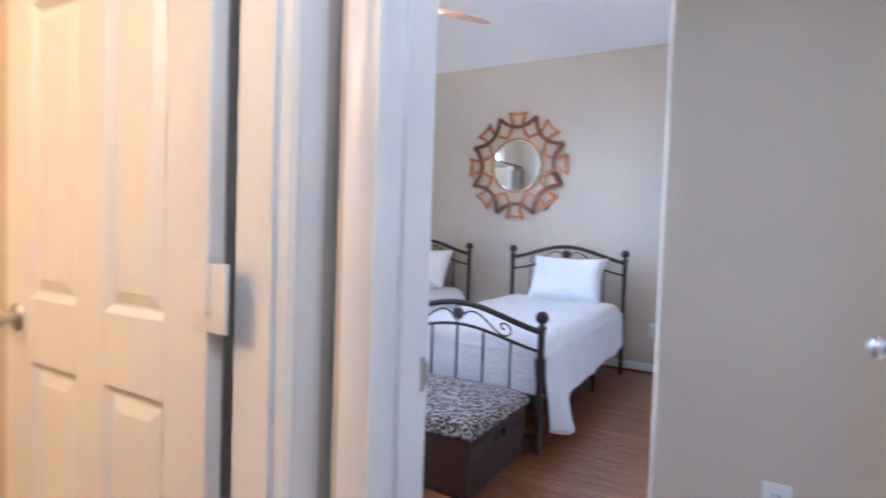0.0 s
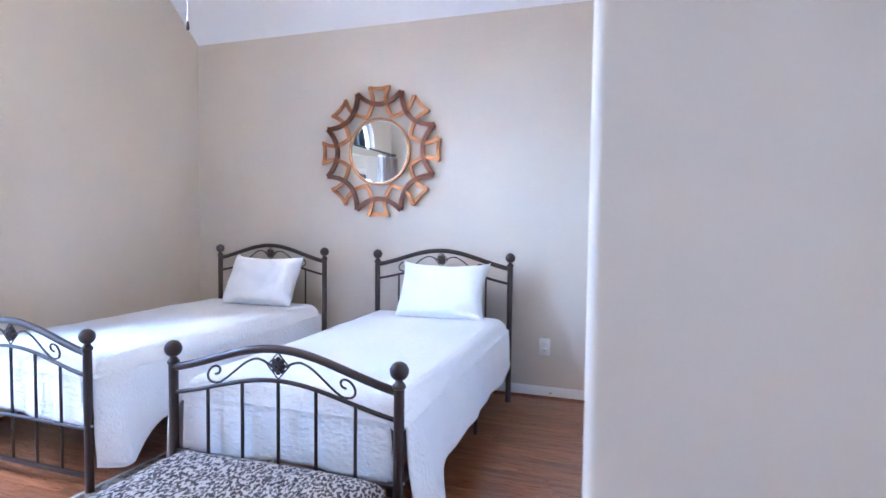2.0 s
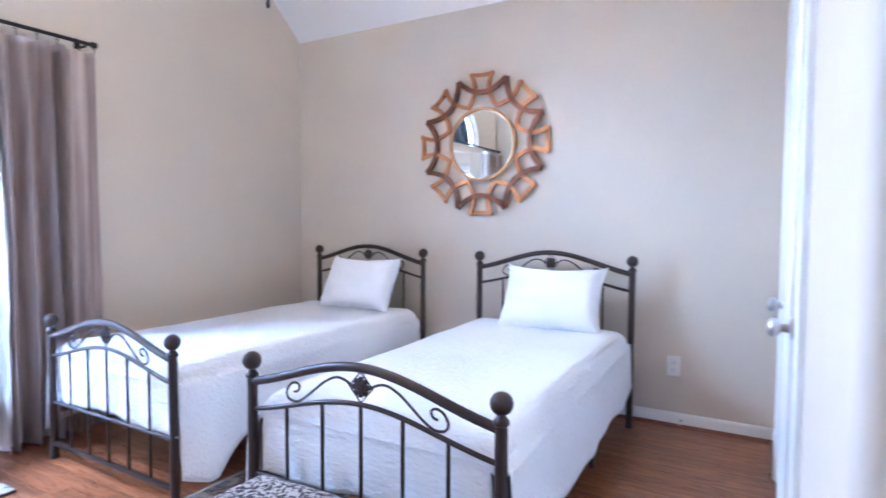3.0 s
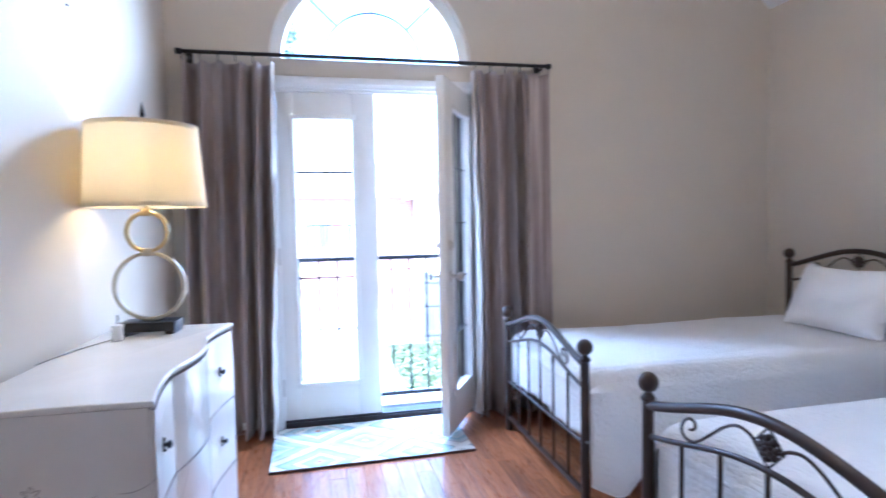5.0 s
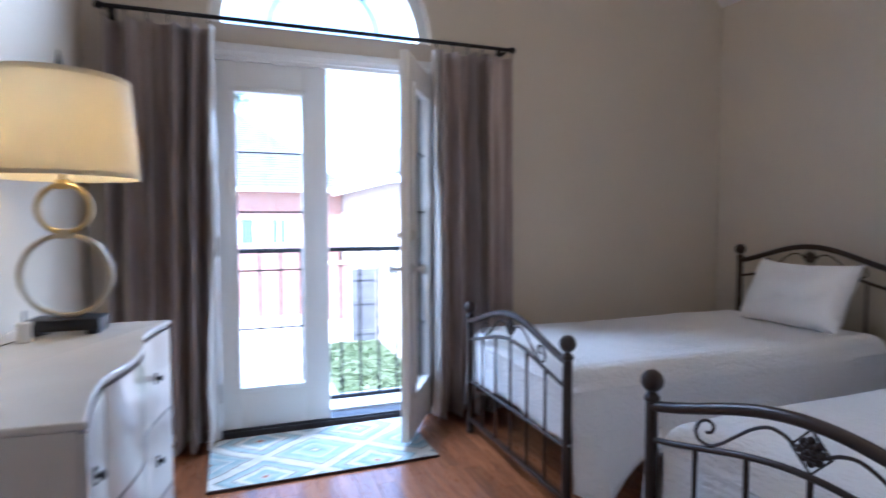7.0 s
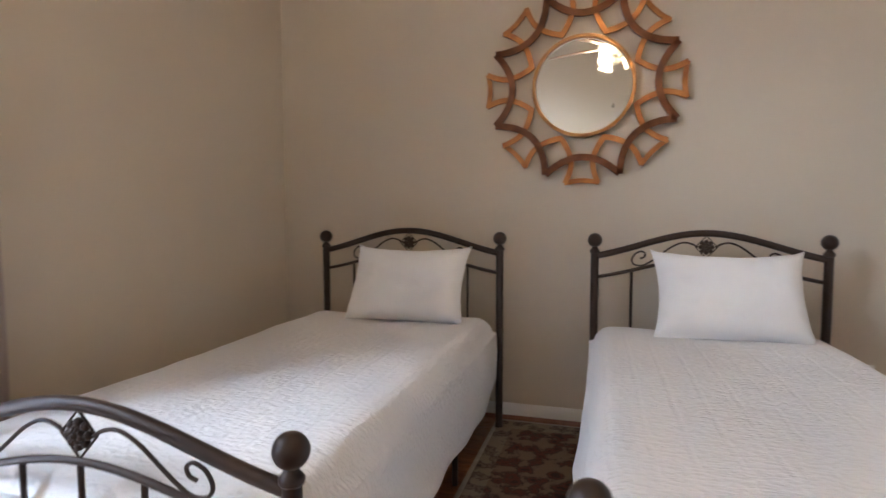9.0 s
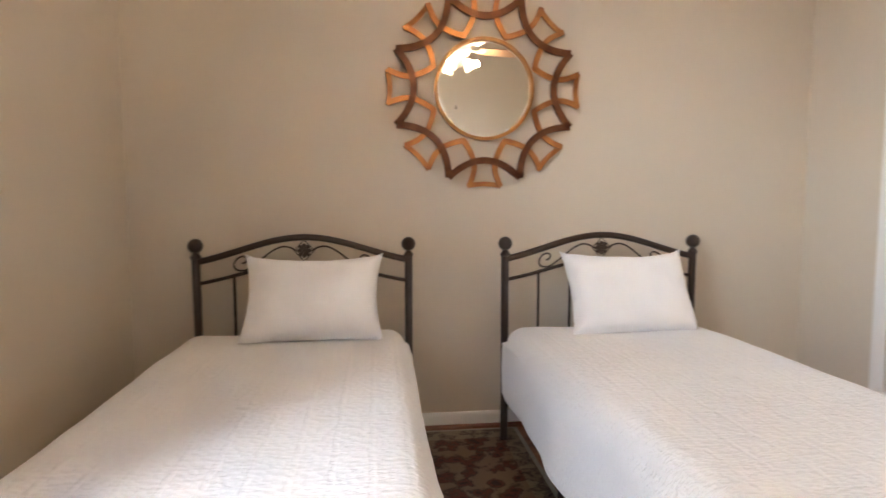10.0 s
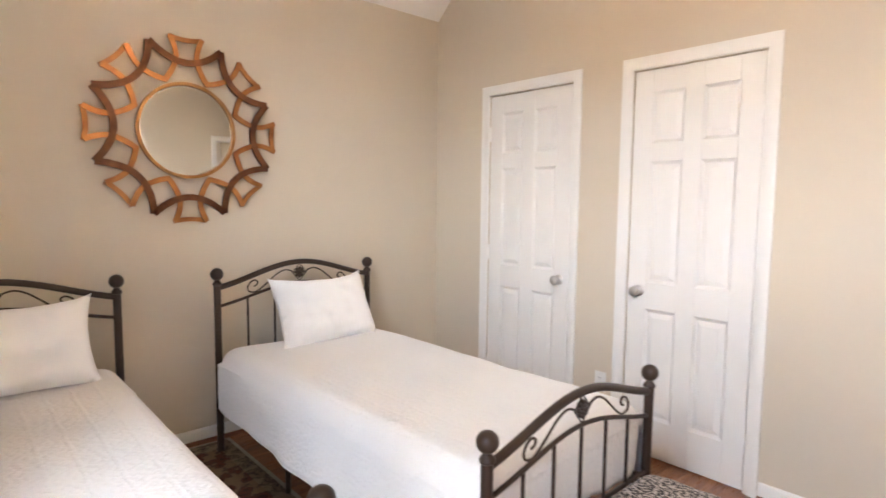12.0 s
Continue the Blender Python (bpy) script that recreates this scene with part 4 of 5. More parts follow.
def quilt(seed, label, hw):
    """White coverlet draped over the mattress: long sides hang, foot falls behind the rail."""
    bm = bmesh.new()
    top, drop = 0.572, 0.265
    r = 0.075
    NS, NV = 84, 110
    noise_off = Vector((seed * 7.3, seed * 3.1, 0))

    def sect(d, flare):
        """From the middle of the top outwards by d: sideways place and height."""
        if d < hw - r:
            return d, top
        q = d - (hw - r)
        arcl = r * math.pi / 2
        if q < arcl:
            a = q / r
            return hw - r + r * math.sin(a), top - r + r * math.cos(a)
        q -= arcl
        return hw + 0.012 + flare * q, top - r - q

    smax = hw - r + r * math.pi / 2 + drop
    y_head, y_foot = 0.925, -0.915
    grid = []
    for j in range(NV + 1):
        v = j / NV
        row = []
        for i in range(NS + 1):
            sg = -1 + 2 * i / NS
            d = abs(sg) * smax
            sgn = 1 if sg >= 0 else -1
            y = y_head + (y_foot - 0.03 - y_head) * v
            near = max(0, min(1, (v - 0.76) / 0.20)) ** 1.6
            near = near * (1 - 0.12 * max(0, (v - 0.96) / 0.04) ** 1.5)
            side_long = 1 + 0.47 * near if d > hw else 1
            wrap = max(0, min(1, (v - 0.945) / 0.055))
            flare = (0.03 + 0.12 * min(1, v * 1.6) + 0.22 * near) * (1 - 0.6 * wrap)
            x, z = sect(min(d, hw - r + r * math.pi / 2) + max(0, d - (hw - r + r * math.pi / 2)) * side_long, flare)
            # waviness of the hem and gentle hills on top
            hang = max(0, min(1, (top - r - z) / drop))
            x += hang * (0.010 * math.sin(y * 7 + seed * 2 + sgn) + 0.004 * math.sin(y * 19 + seed + 2 * sgn)) + (0.02 * near if hang > 0 else 0)
            z += hang * 0.007 * math.sin(y * 4.2 + seed + sgn) + (0.03 * hang * (v < 0.12) * (0.12 - v) / 0.12)
            x -= 0.015 * wrap * hang
            p = Vector((sgn * x, y, z))
            k = noise.noise(p * 2.1 + noise_off) * 0.010 + noise.noise(p * 6.5 + noise_off) * 0.0045
            p.z += k if hang <= 0 else 0
            p.x += sgn * k * 1.6 if hang > 0 else 0
            if hang <= 0:
                e = max(0, (v - 0.955) / 0.045)
                p.z -= 0.07 * (1 - math.sqrt(max(0, 1 - e * e)))
                p.z -= 0.02 * max(0, (0.05 - v) / 0.05) ** 2
            row.append(bm.verts.new(p))
        grid.append(row)
    for A, B in zip(grid, grid[1:]):
        for i in range(NS):
            bm.faces.new((A[i], A[i + 1], B[i + 1], B[i]))
    hems = [[row[i].co.copy() for row in grid] for i in (0, NS)]
    # the fall at the foot, between the posts
    idx = [i for i in range(NS + 1) if abs(-1 + 2 * i / NS) * smax <= hw - r * 0.35]
    prev = [grid[-1][i] for i in idx]
    base = [v.co.copy() for v in prev]
    M = 16
    for k in range(1, M + 1):
        row = []
        for q, c in enumerate(base):
            s = k / M
            fold = math.sin(c.x * 38 + seed * 3) * 0.008 * s + math.sin(c.x * 17 + seed) * 0.006 * s
            row.append(bm.verts.new((c.x * (1 + 0.03 * s), c.y + 0.004 + fold * 0.6 + 0.01 * s, c.z - (c.z - 0.285 - 0.010 * math.sin(c.x * 9 + seed)) * s)))
        for q in range(len(prev) - 1):
            bm.faces.new((prev[q], prev[q + 1], row[q + 1], row[q]))
        prev = row
    bmesh.ops.recalc_face_normals(bm, faces=bm.faces[:])
    ob = solid("coverlet", bm, M_QUILT, label, "bedspread")
    mod = ob.modifiers.new("thick", "SOLIDIFY")
    mod.thickness, mod.offset = 0.006, 0.0
    for pts in hems:
        part("hem", tube(bmesh.new(), pts, 0.0042, 7), M_PILLOW, ob, "stitched white hem")
    return ob


def pillow(seed):
    bm = bmesh.new()
    W, H, T = 0.305, 0.202, 0.105
    N, Mv = 30, 22
    layers = []
    for s in (-1, 1):
        g = []
        for j in range(Mv + 1):
            row = []
            for i in range(N + 1):
                a, b = -1 + 2 * i / N, -1 + 2 * j / Mv
                bulge = max(0, (1 - a ** 4)) ** 0.55 * max(0, (1 - b ** 4)) ** 0.55
                pinch_x = 1 - 0.10 * (1 - b * b) * abs(a) ** 3
                pinch_y = 1 - (0.30 if b > 0 else 0.07) * (1 - a * a) * abs(b) ** 3
                p = Vector((a * W * pinch_x, s * T * bulge, b * H * pinch_y))
                k = noise.noise(Vector((a * 2.5 + seed * 5, b * 2.5, s))) * 0.010 + noise.noise(Vector((a * 7, b * 7 + seed, s * 2))) * 0.004
                p.y += s * k * (0.3 + bulge)
                p.z += -0.012 * (1 - abs(a)) * (b < 0) * 0.5
                row.append(bm.verts.new(p))
            g.append(row)
        for A, B in zip(g, g[1:]):
            for i in range(N):
                bm.faces.new((A[i], A[i + 1], B[i + 1], B[i]))
    bmesh.ops.remove_doubles(bm, verts=bm.verts[:], dist=0.0008)
    bmesh.ops.recalc_face_normals(bm, faces=bm.faces[:])
    return bm


# each bed stands a little askew to the wall: middle x, middle y, turn
BEDS = [(-1.174, 3.362, 1.45, 1, 0.474, -0.003, "white quilted coverlet on the bed beside the closets"),
        (-2.619, 3.384, 0.0, 2, 0.486, -0.032, "white quilted coverlet on the bed beside the balcony curtain")]
first_bed = make_bed()
first_bed.matrix_world = pose(BEDS[0][0], BEDS[0][1], 0, 0, 0, BEDS[0][2])
tagged(first_bed, "brown metal twin bed frame behind the leopard bench")
other_bed = copy_thing(first_bed, pose(BEDS[1][0], BEDS[1][1], 0, 0, 0, BEDS[1][2]))
tagged(other_bed, "brown metal twin bed frame beside the balcony curtain")
for (bx, by, turn, seed, half_w, aside, label), (px, lean, rz) in zip(BEDS, ((0.062, -27, 1), (0.056, -27, -1))):
    m = pose(bx, by, 0, 0, 0, turn)
    mt = mattress()
    mt.matrix_world = m @ pose(aside, 0, 0)
    q = quilt(seed, label, half_w)
    q.matrix_world = m @ pose(aside, 0, 0)
    solid("pillow", pillow(seed), M_PILLOW, "plump white cotton pillow propped against the headboard", "pillow", m=m @ pose(px, 0.790, 0.752, lean, 0, rz))

# ---- sunburst mirror on the north wall ----
MX, MZ = -1.752, 1.715
mir = thing("wall_mirror", pose(MX, NORTH - 0.004, MZ), "round wall mirror in an interlaced copper-bronze sunburst frame", "mirror")
bm = bmesh.new()
lathe(bm, [(0.237, -0.022), (0.237, -0.026), (0.224, -0.0275), (0.001, -0.0275)], 64, (0, 0, 0), "y")
part("glass", bm, M_MIRROR, mir, "bevelled mirror glass", smooth=False)
part("ring", tube(bmesh.new(), [(0.241 * math.cos(2 * math.pi * k / 64), -0.024, 0.241 * math.sin(2 * math.pi * k / 64)) for k in range(64)], 0, closed=True, flat=(0.016, 0.026, (0, 1, 0))), M_GOLD, mir, "slim gold ring")


def rot2(p, a):
    return (p[0] * math.cos(a) - p[1] * math.sin(a), p[0] * math.sin(a) + p[1] * math.cos(a))


def bez(p0, p1, p2, n):
    return [tuple((1 - s) ** 2 * a + 2 * s * (1 - s) * b + s * s * c for a, b, c in zip(p0, p1, p2)) for s in [k / n for k in range(n + 1)]]


for k in range(8):
    a = k * math.pi / 4
    # dark concave arc from point to point
    h = math.pi / 8
    R0, RM = 0.468, 0.262
    P0, P2 = (R0 * math.sin(-h), R0 * math.cos(h)), (R0 * math.sin(h), R0 * math.cos(h))
    pts = [rot2(p, a) for p in bez(P0, (0, RM), P2, 14)]
    part("dark_arc", tube(bmesh.new(), [(x, -0.030, z) for x, z in pts], 0, flat=(0.033, 0.018, (0, 1, 0))), M_BRONZE, mir, "dark bronze concave band")
    # copper loop: outer bar and two legs that sweep to the ring
    bm = bmesh.new()
    tube(bm, [(x, -0.022, z) for x, z in [rot2(p, a) for p in bez((-0.084, 0.474), (0, 0.452), (0.084, 0.474), 8)]], 0, flat=(0.024, 0.014, (0, 1, 0)))
    part("copper_band", bm, M_COPPER, mir, "copper leaf loop")
    for s in (-1, 1):
        leg = bez((s * 0.080, 0.476), (s * 0.040, 0.395), (s * 0.056, 0.345), 8)[:-1] + bez((s * 0.056, 0.345), (s * 0.072, 0.292), (s * 0.108, 0.246), 7)
        bm = bmesh.new()
        tube(bm, [(x, -0.036 + 0.012 * (i / 15), z) for i, (x, z) in enumerate([rot2(p, a) for p in leg])], 0, flat=(0.027, 0.014, (0, 1, 0)))
        part("copper_band", bm, M_COPPER, mir, "copper leaf loop")


# ---- electrical plates ----
def outlet(m, label="white double wall outlet"):
    o = thing("wall_outlet", m, label, "outlet", "wall outlets")
    part("plate", boxes((-0.036, 0.036, -0.006, 0, -0.058, 0.058), bevel=0.003), M_PLASTIC, o)
    for z in (-0.022, 0.022):
        bm = boxes((-0.0165, 0.0165, -0.009, -0.005, z - 0.014, z + 0.014), bevel=0.002)
        rc = part("receptacle", bm, M_PLASTIC, o)
        bm = boxes((-0.008, -0.0055, -0.0096, -0.0088, z - 0.003, z + 0.006), (0.0055, 0.008, -0.0096, -0.0088, z - 0.003, z + 0.006), (-0.002, 0.002, -0.0096, -0.0088, z - 0.010, z - 0.006))
        part("slot", bm, M_DARK, rc)
    return o


outlet(frame_matrix((-0.505, NORTH, 0.355), (1, 0, 0), (0, -1, 0)), "white double wall outlet beside the bed")
outlet(frame_matrix((0.366, CY, 0.378), (1, 0, 0), (0, -1, 0)), "white double wall outlet facing the entry door")
outlet(frame_matrix((EX, 3.065, 0.345), (0, -1, 0), (-1, 0, 0)), "white double wall outlet between the closet doors")
ds = thing("door_stop", pose(-0.455, NORTH - 0.013, 0.045), "brass spring door stop on the baseboard", "door stop")
part("spring", tube(bmesh.new(), [(0.006 * math.cos(k * 0.9), -0.001 - 0.0011 * k, 0.006 * math.sin(k * 0.9)) for k in range(50)], 0.0016, 5), M_BRASSY, ds)
part("tip", lathe(bmesh.new(), [(0.008, -0.068), (0.009, -0.062), (0.007, -0.054), (0.001, -0.053)], 12, (0, 0, 0), "y"), M_PLASTIC, ds, "white rubber tip")

# ---- storage bench at the foot of the bed ----
bench = thing("storage_bench", pose(-1.125, 2.050, 0, 0, 0, 1.2), "dark brown storage bench with a leopard-print plush top", "bench")
bw, bd = 0.41, 0.305
bm = bmesh.new()
for row in ((-bw, bw, -bd, -bd + 0.015, 0.012, 0.265), (-bw, bw, bd - 0.015, bd, 0.012, 0.265), (-bw, -bw + 0.015, -bd + 0.015, bd - 0.015, 0.012, 0.265), (-bw + 0.015, bw - 0.015, -bd + 0.015, bd - 0.015, 0.012, 0.03)):
    box(bm, *row, bevel=0.003)
part("body", bm, M_CHEST, bench)
# the end panel with its cut-out grip
bm = bmesh.new()
X0, X1 = bw - 0.015, bw
box(bm, X0, X1, -bd + 0.015, bd - 0.015, 0.012, 0.165, bevel=0.002)
box(bm, X0, X1, -bd + 0.015, bd - 0.015, 0.212, 0.265, bevel=0.002)
box(bm, X0, X1, -bd + 0.015, -0.065, 0.165, 0.212)
box(bm, X0, X1, 0.065, bd - 0.015, 0.165, 0.212)
part("end_panel", bm, M_CHEST, bench)
# near-black block put behind the cut-out in place of its dark inside
part("grip_backing", boxes((X0 - 0.03, X0 - 0.001, -0.085, 0.085, 0.155, 0.225)), M_DARK, bench, "near-black backing behind the cut-out grip")
for sx in (-1, 1):
    for sy in (-1, 1):
        part("foot", lathe(bmesh.new(), [(0.018, 0), (0.02, 0.004), (0.02, 0.013)], 12, (sx * (bw - 0.05), sy * (bd - 0.05), 0)), M_DARK, bench)
bm = bmesh.new()
N = 40
g = []
for j in range(N + 1):
    row = []
    for i in range(N + 1):
        a, b = -1 + 2 * i / N, -1 + 2 * j / N
        e = max(0, (1 - a ** 8)) ** 0.35 * max(0, (1 - b ** 8)) ** 0.35
        k = noise.noise(Vector((a * 5, b * 5, 3))) * 0.006 + noise.noise(Vector((a * 22, b * 22, 7))) * 0.003
        row.append(bm.verts.new((a * (bw + 0.022), b * (bd + 0.022), 0.273 + 0.062 * e + (k if e > 0.2 else 0))))
    g.append(row)
for A, B in zip(g, g[1:]):
    for i in range(N):
        bm.faces.new((A[i], A[i + 1], B[i + 1], B[i]))
rim = [g[0][i] for i in range(N + 1)] + [g[j][N] for j in range(1, N + 1)] + [g[N][i] for i in range(N - 1, -1, -1)] + [g[j][0] for j in range(N - 1, 0, -1)]
low = [bm.verts.new((v.co.x * 0.985, v.co.y * 0.985, 0.262)) for v in rim]
for k in range(len(rim)):
    bm.faces.new((rim[k], low[k], low[(k + 1) % len(rim)], rim[(k + 1) % len(rim)]))
bm.faces.new(low)
bmesh.ops.recalc_face_normals(bm, faces=bm.faces[:])
part("cushion", bm, M_LEOPARD, bench, "black and cream leopard-print plush cushion")
# ---- rugs ----
rug = thing("balcony_rug", pose(-3.125, 1.622, 0.001, 0, 0, 1.0), "pale blue and cream patterned mat before the balcony doors", "rug")
bm = bmesh.new()
NX, NY = 40, 70
hx, hy = 0.285, 0.522
g = [[bm.verts.new((-hx + 2 * hx * i / NX, -hy + 2 * hy * j / NY, 0.013 + noise.noise(Vector((i * 0.6, j * 0.6, 0))) * 0.0016 + noise.noise(Vector((i * 0.13, j * 0.13, 5))) * 0.002)) for i in range(NX + 1)] for j in range(NY + 1)]
for A, B in zip(g, g[1:]):
    for i in range(NX):
        bm.faces.new((A[i], A[i + 1], B[i + 1], B[i]))
part("rug_face", bm, M_RUG, rug)
bm = boxes((-hx - 0.004, hx + 0.004, -hy - 0.004, hy + 0.004, 0.0, 0.010), bevel=0.003)
part("binding", bm, M_RUG_EDGE, rug, "dark red-brown bound edge")

runner = thing("persian_runner", pose(-1.875, 3.235, 0.001), "worn dark red Persian runner lying between the beds", "rug")
rx, ry = 0.295, 1.215
part("field", boxes((-rx + 0.10, rx - 0.10, -ry + 0.12, ry - 0.12, 0, 0.0082)), M_RUNNER, runner)
part("border", boxes((-rx + 0.022, -rx + 0.10, -ry + 0.02, ry - 0.02, 0, 0.0078), (rx - 0.10, rx - 0.022, -ry + 0.02, ry - 0.02, 0, 0.0078), (-rx + 0.10, rx - 0.10, -ry + 0.02, -ry + 0.12, 0, 0.0078), (-rx + 0.10, rx - 0.10, ry - 0.12, ry - 0.02, 0, 0.0078)), M_RUNNER_EDGE, runner, "cream and brown patterned border")
part("selvedge", boxes((-rx, -rx + 0.022, -ry, ry, 0, 0.006), (rx - 0.022, rx, -ry, ry, 0, 0.006), (-rx + 0.022, rx - 0.022, -ry, -ry + 0.02, 0, 0.006), (-rx + 0.022, rx - 0.022, ry - 0.02, ry, 0, 0.006), bevel=0.001), M_FRINGE, runner, "pale selvedge edge")

# ---- dresser ----
DX0, DX1, DY0, DY1, DZ = -2.365, -1.375, 0.598, 1.022, 0.835
dr = thing("dresser", pose((DX0 + DX1) / 2, DY0, 0, 0, 0, -1.5), "cream lacquered serpentine dresser with painted flowers", "dresser")
HW = (DX1 - DX0) / 2
DEP = DY1 - DY0


def front(u, inset=0.0):
    """Serpentine front line: proud corners, hollow flanks and a bowed middle; u from -1 to 1."""
    a = min(abs(u), 1.0)
    if a < 0.42:
        return DEP - 0.036 + 0.030 * math.cos(math.pi / 2 * a / 0.42) - inset
    return DEP - 0.036 * math.sin(math.pi / 2 * (1 - a) / 0.58) - inset


def slab(z0, z1, over, inset=0.0, n=66, round_edge=0.0):
    bm = bmesh.new()
    w = HW + over
    f = [(-1 + 2 * k / n) for k in range(n + 1)]
    out = [(w * q, front(q, inset) + over) for q in f]
    prism(bm, [(-w, 0.0)] + out + [(w, 0.0)], z0, z1, "z")
    if round_edge:
        es = [e for e in bm.edges if abs(e.verts[0].co.z - e.verts[1].co.z) < 1e-6 and (e.verts[0].co.y > 0.01 or e.verts[1].co.y > 0.01)]
        bmesh.ops.bevel(bm, geom=es, offset=round_edge, segments=3, affect="EDGES", profile=0.6)
    return bm


part("top", slab(DZ - 0.016, DZ, 0.001, round_edge=0.007), M_CREAM, dr, "glossy cream top")
part("carcass", slab(0.045, DZ - 0.016, -0.0008, 0.012), M_CREAM, dr)
part("plinth", slab(0.03, 0.045, 0.003, 0.004, round_edge=0.006), M_CREAM, dr)
for sx in (-1, 1):
    for yy in (0.03, DEP - 0.075):
        bm = boxes((sx * (HW - 0.035) - 0.032, sx * (HW - 0.035) + 0.032, yy - 0.02, yy + 0.042, 0.0, 0.031), bevel=0.008)
        part("foot", bm, M_CREAM, dr)
rows_z = [(0.052, 0.291), (0.296, 0.546), (0.551, 0.808)]
for za, zb in rows_z:
    for k in range(3):
        ua, ub = ((-0.985, -0.425), (-0.415, 0.415), (0.425, 0.985))[k]
        bm = bmesh.new()
        n = 20
        us = [ua + (ub - ua) * i / n for i in range(n + 1)]
        o = [((HW - 0.006) * u, front(u, 0.002)) for u in us] + [((HW - 0.006) * u, front(u, 0.020)) for u in us[::-1]]
        prism(bm, o, za - 0.002, zb + 0.002, "z")
        es = [e for e in bm.edges if abs(e.verts[0].co.z - e.verts[1].co.z) < 1e-6]
        bmesh.ops.bevel(bm, geom=es, offset=0.002, segments=1, affect="EDGES")
        drawer = part("drawer", bm, M_CREAM, dr)
        # dark gap lines between drawers, put in as thin dark-coloured strips
        for zl in (za - 0.004, zb + 0.002):
            line = [((HW - 0.006) * u, front(u, -0.0005)) for u in us] + [((HW - 0.006) * u, front(u, 0.012)) for u in us[::-1]]
            part("gap_line", prism(bmesh.new(), line, zl, zl + 0.0014, "z"), M_GAP_LINE, drawer, "dark strip drawn along the drawer gap", smooth=False)
        if k == 1:
            continue
        uc = (ua + ub) / 2
        bm = bmesh.new()
        at = ((HW - 0.006) * uc, front(uc, 0.002), (za + zb) / 2)
        lathe(bm, [(0.013, 0), (0.013, 0.002), (0.005, 0.004), (0.004, 0.008), (0.009, 0.011), (0.011, 0.015), (0.008, 0.019), (0.001, 0.021)], 14, at, "y")
        for q in (-1, 1):
            ball(bm, Vector(at) + Vector((0, 0.001, q * 0.014)), 0.005, 8)
        part("knob", bm, M_BLACK, drawer, "small black iron knob")


def front_stroke(pts, w):
    """A thin brush stroke laid on the serpentine front, points as (u, z)."""
    bm = bmesh.new()
    prev = None
    for i, (u, z) in enumerate(pts):
        wide = w * (0.4 + 0.6 * math.sin(math.pi * (i + 0.6) / (len(pts) + 0.2)))
        cur = [bm.verts.new(((HW - 0.006) * u + sd * wide * 0.6, front(u, 0.0012), z + sd * wide)) for sd in (-1, 1)]
        if prev:
            bm.faces.new((prev[0], prev[1], cur[1], cur[0]))
        prev = cur
    return bm


def curve_pts(p0, p1, p2, n):
    return [tuple((1 - q) ** 2 * a + 2 * q * (1 - q) * b + q * q * c for a, b, c in zip(p0, p1, p2)) for q in [k / n for k in range(n + 1)]]


for p0, p1, p2, w in (((0.80, 0.30), (0.45, 0.36), (0.10, 0.70), 0.0013), ((0.30, 0.54), (0.20, 0.45), (0.16, 0.28), 0.0010), ((0.10, 0.70), (-0.05, 0.62), (-0.20, 0.66), 0.0009),
                      ((0.55, 0.40), (0.62, 0.50), (0.60, 0.62), 0.0009), ((0.16, 0.28), (0.02, 0.20), (-0.05, 0.08), 0.0010), ((-0.80, 0.42), (-0.5, 0.40), (-0.25, 0.20), 0.0012)):
    part("painted_branch", front_stroke(curve_pts(p0, p1, p2, 16), w), M_FLOWER, dr, "hand-painted grey branches")


# painted branches and blossoms on the end panel
def stroke(bm, pts, w):
    """A thin raised brush stroke on the near end, points as (y, z)."""
    x = HW - 0.0007
    pts = [(p[0], p[1] + 0.04) for p in pts]
    prev = None
    for i, (yy, zz) in enumerate(pts):
        a = Vector(pts[max(i - 1, 0)])
        b = Vector(pts[min(i + 1, len(pts) - 1)])
        d = (b - a).normalized()
        nrm = Vector((-d.y, d.x)) * w * (0.5 + 0.5 * math.sin(math.pi * (i + 0.6) / (len(pts) + 0.2)))
        cur = [bm.verts.new((x, yy + s * nrm.x, zz + s * nrm.y)) for s in (-1, 1)]
        if prev:
            bm.faces.new((prev[0], prev[1], cur[1], cur[0]))
        prev = cur


random.seed(21)
bm = bmesh.new()
stroke(bm, [(0.1825, 0.520), (0.155, 0.528), (0.131, 0.542), (0.110, 0.565), (0.095, 0.586), (0.082, 0.615), (0.073, 0.645)], 0.0018)
for p0, p1, p2 in (((0.095, 0.586), (0.1095, 0.630), (0.102, 0.674)), ((0.131, 0.542), (0.153, 0.572), (0.172, 0.594)), ((0.153, 0.528), (0.124, 0.499), (0.131, 0.455)), ((0.131, 0.542), (0.095, 0.535), (0.066, 0.564)),
                   ((0.425, 0.623), (0.387, 0.586), (0.343, 0.594)), ((0.425, 0.594), (0.42, 0.52), (0.372, 0.455)), ((0.299, 0.594), (0.263, 0.572), (0.241, 0.528)), ((0.131, 0.455), (0.16, 0.40), (0.15, 0.30)),
                   ((0.372, 0.455), (0.33, 0.40), (0.34, 0.28)), ((0.131, 0.455), (0.09, 0.42), (0.07, 0.33)), ((0.066, 0.564), (0.06, 0.60), (0.064, 0.625))):
    stroke(bm, bez(p0, p1, p2, 8), 0.0011)
part("painted_branch", bm, M_FLOWER, dr, "hand-painted grey branches")
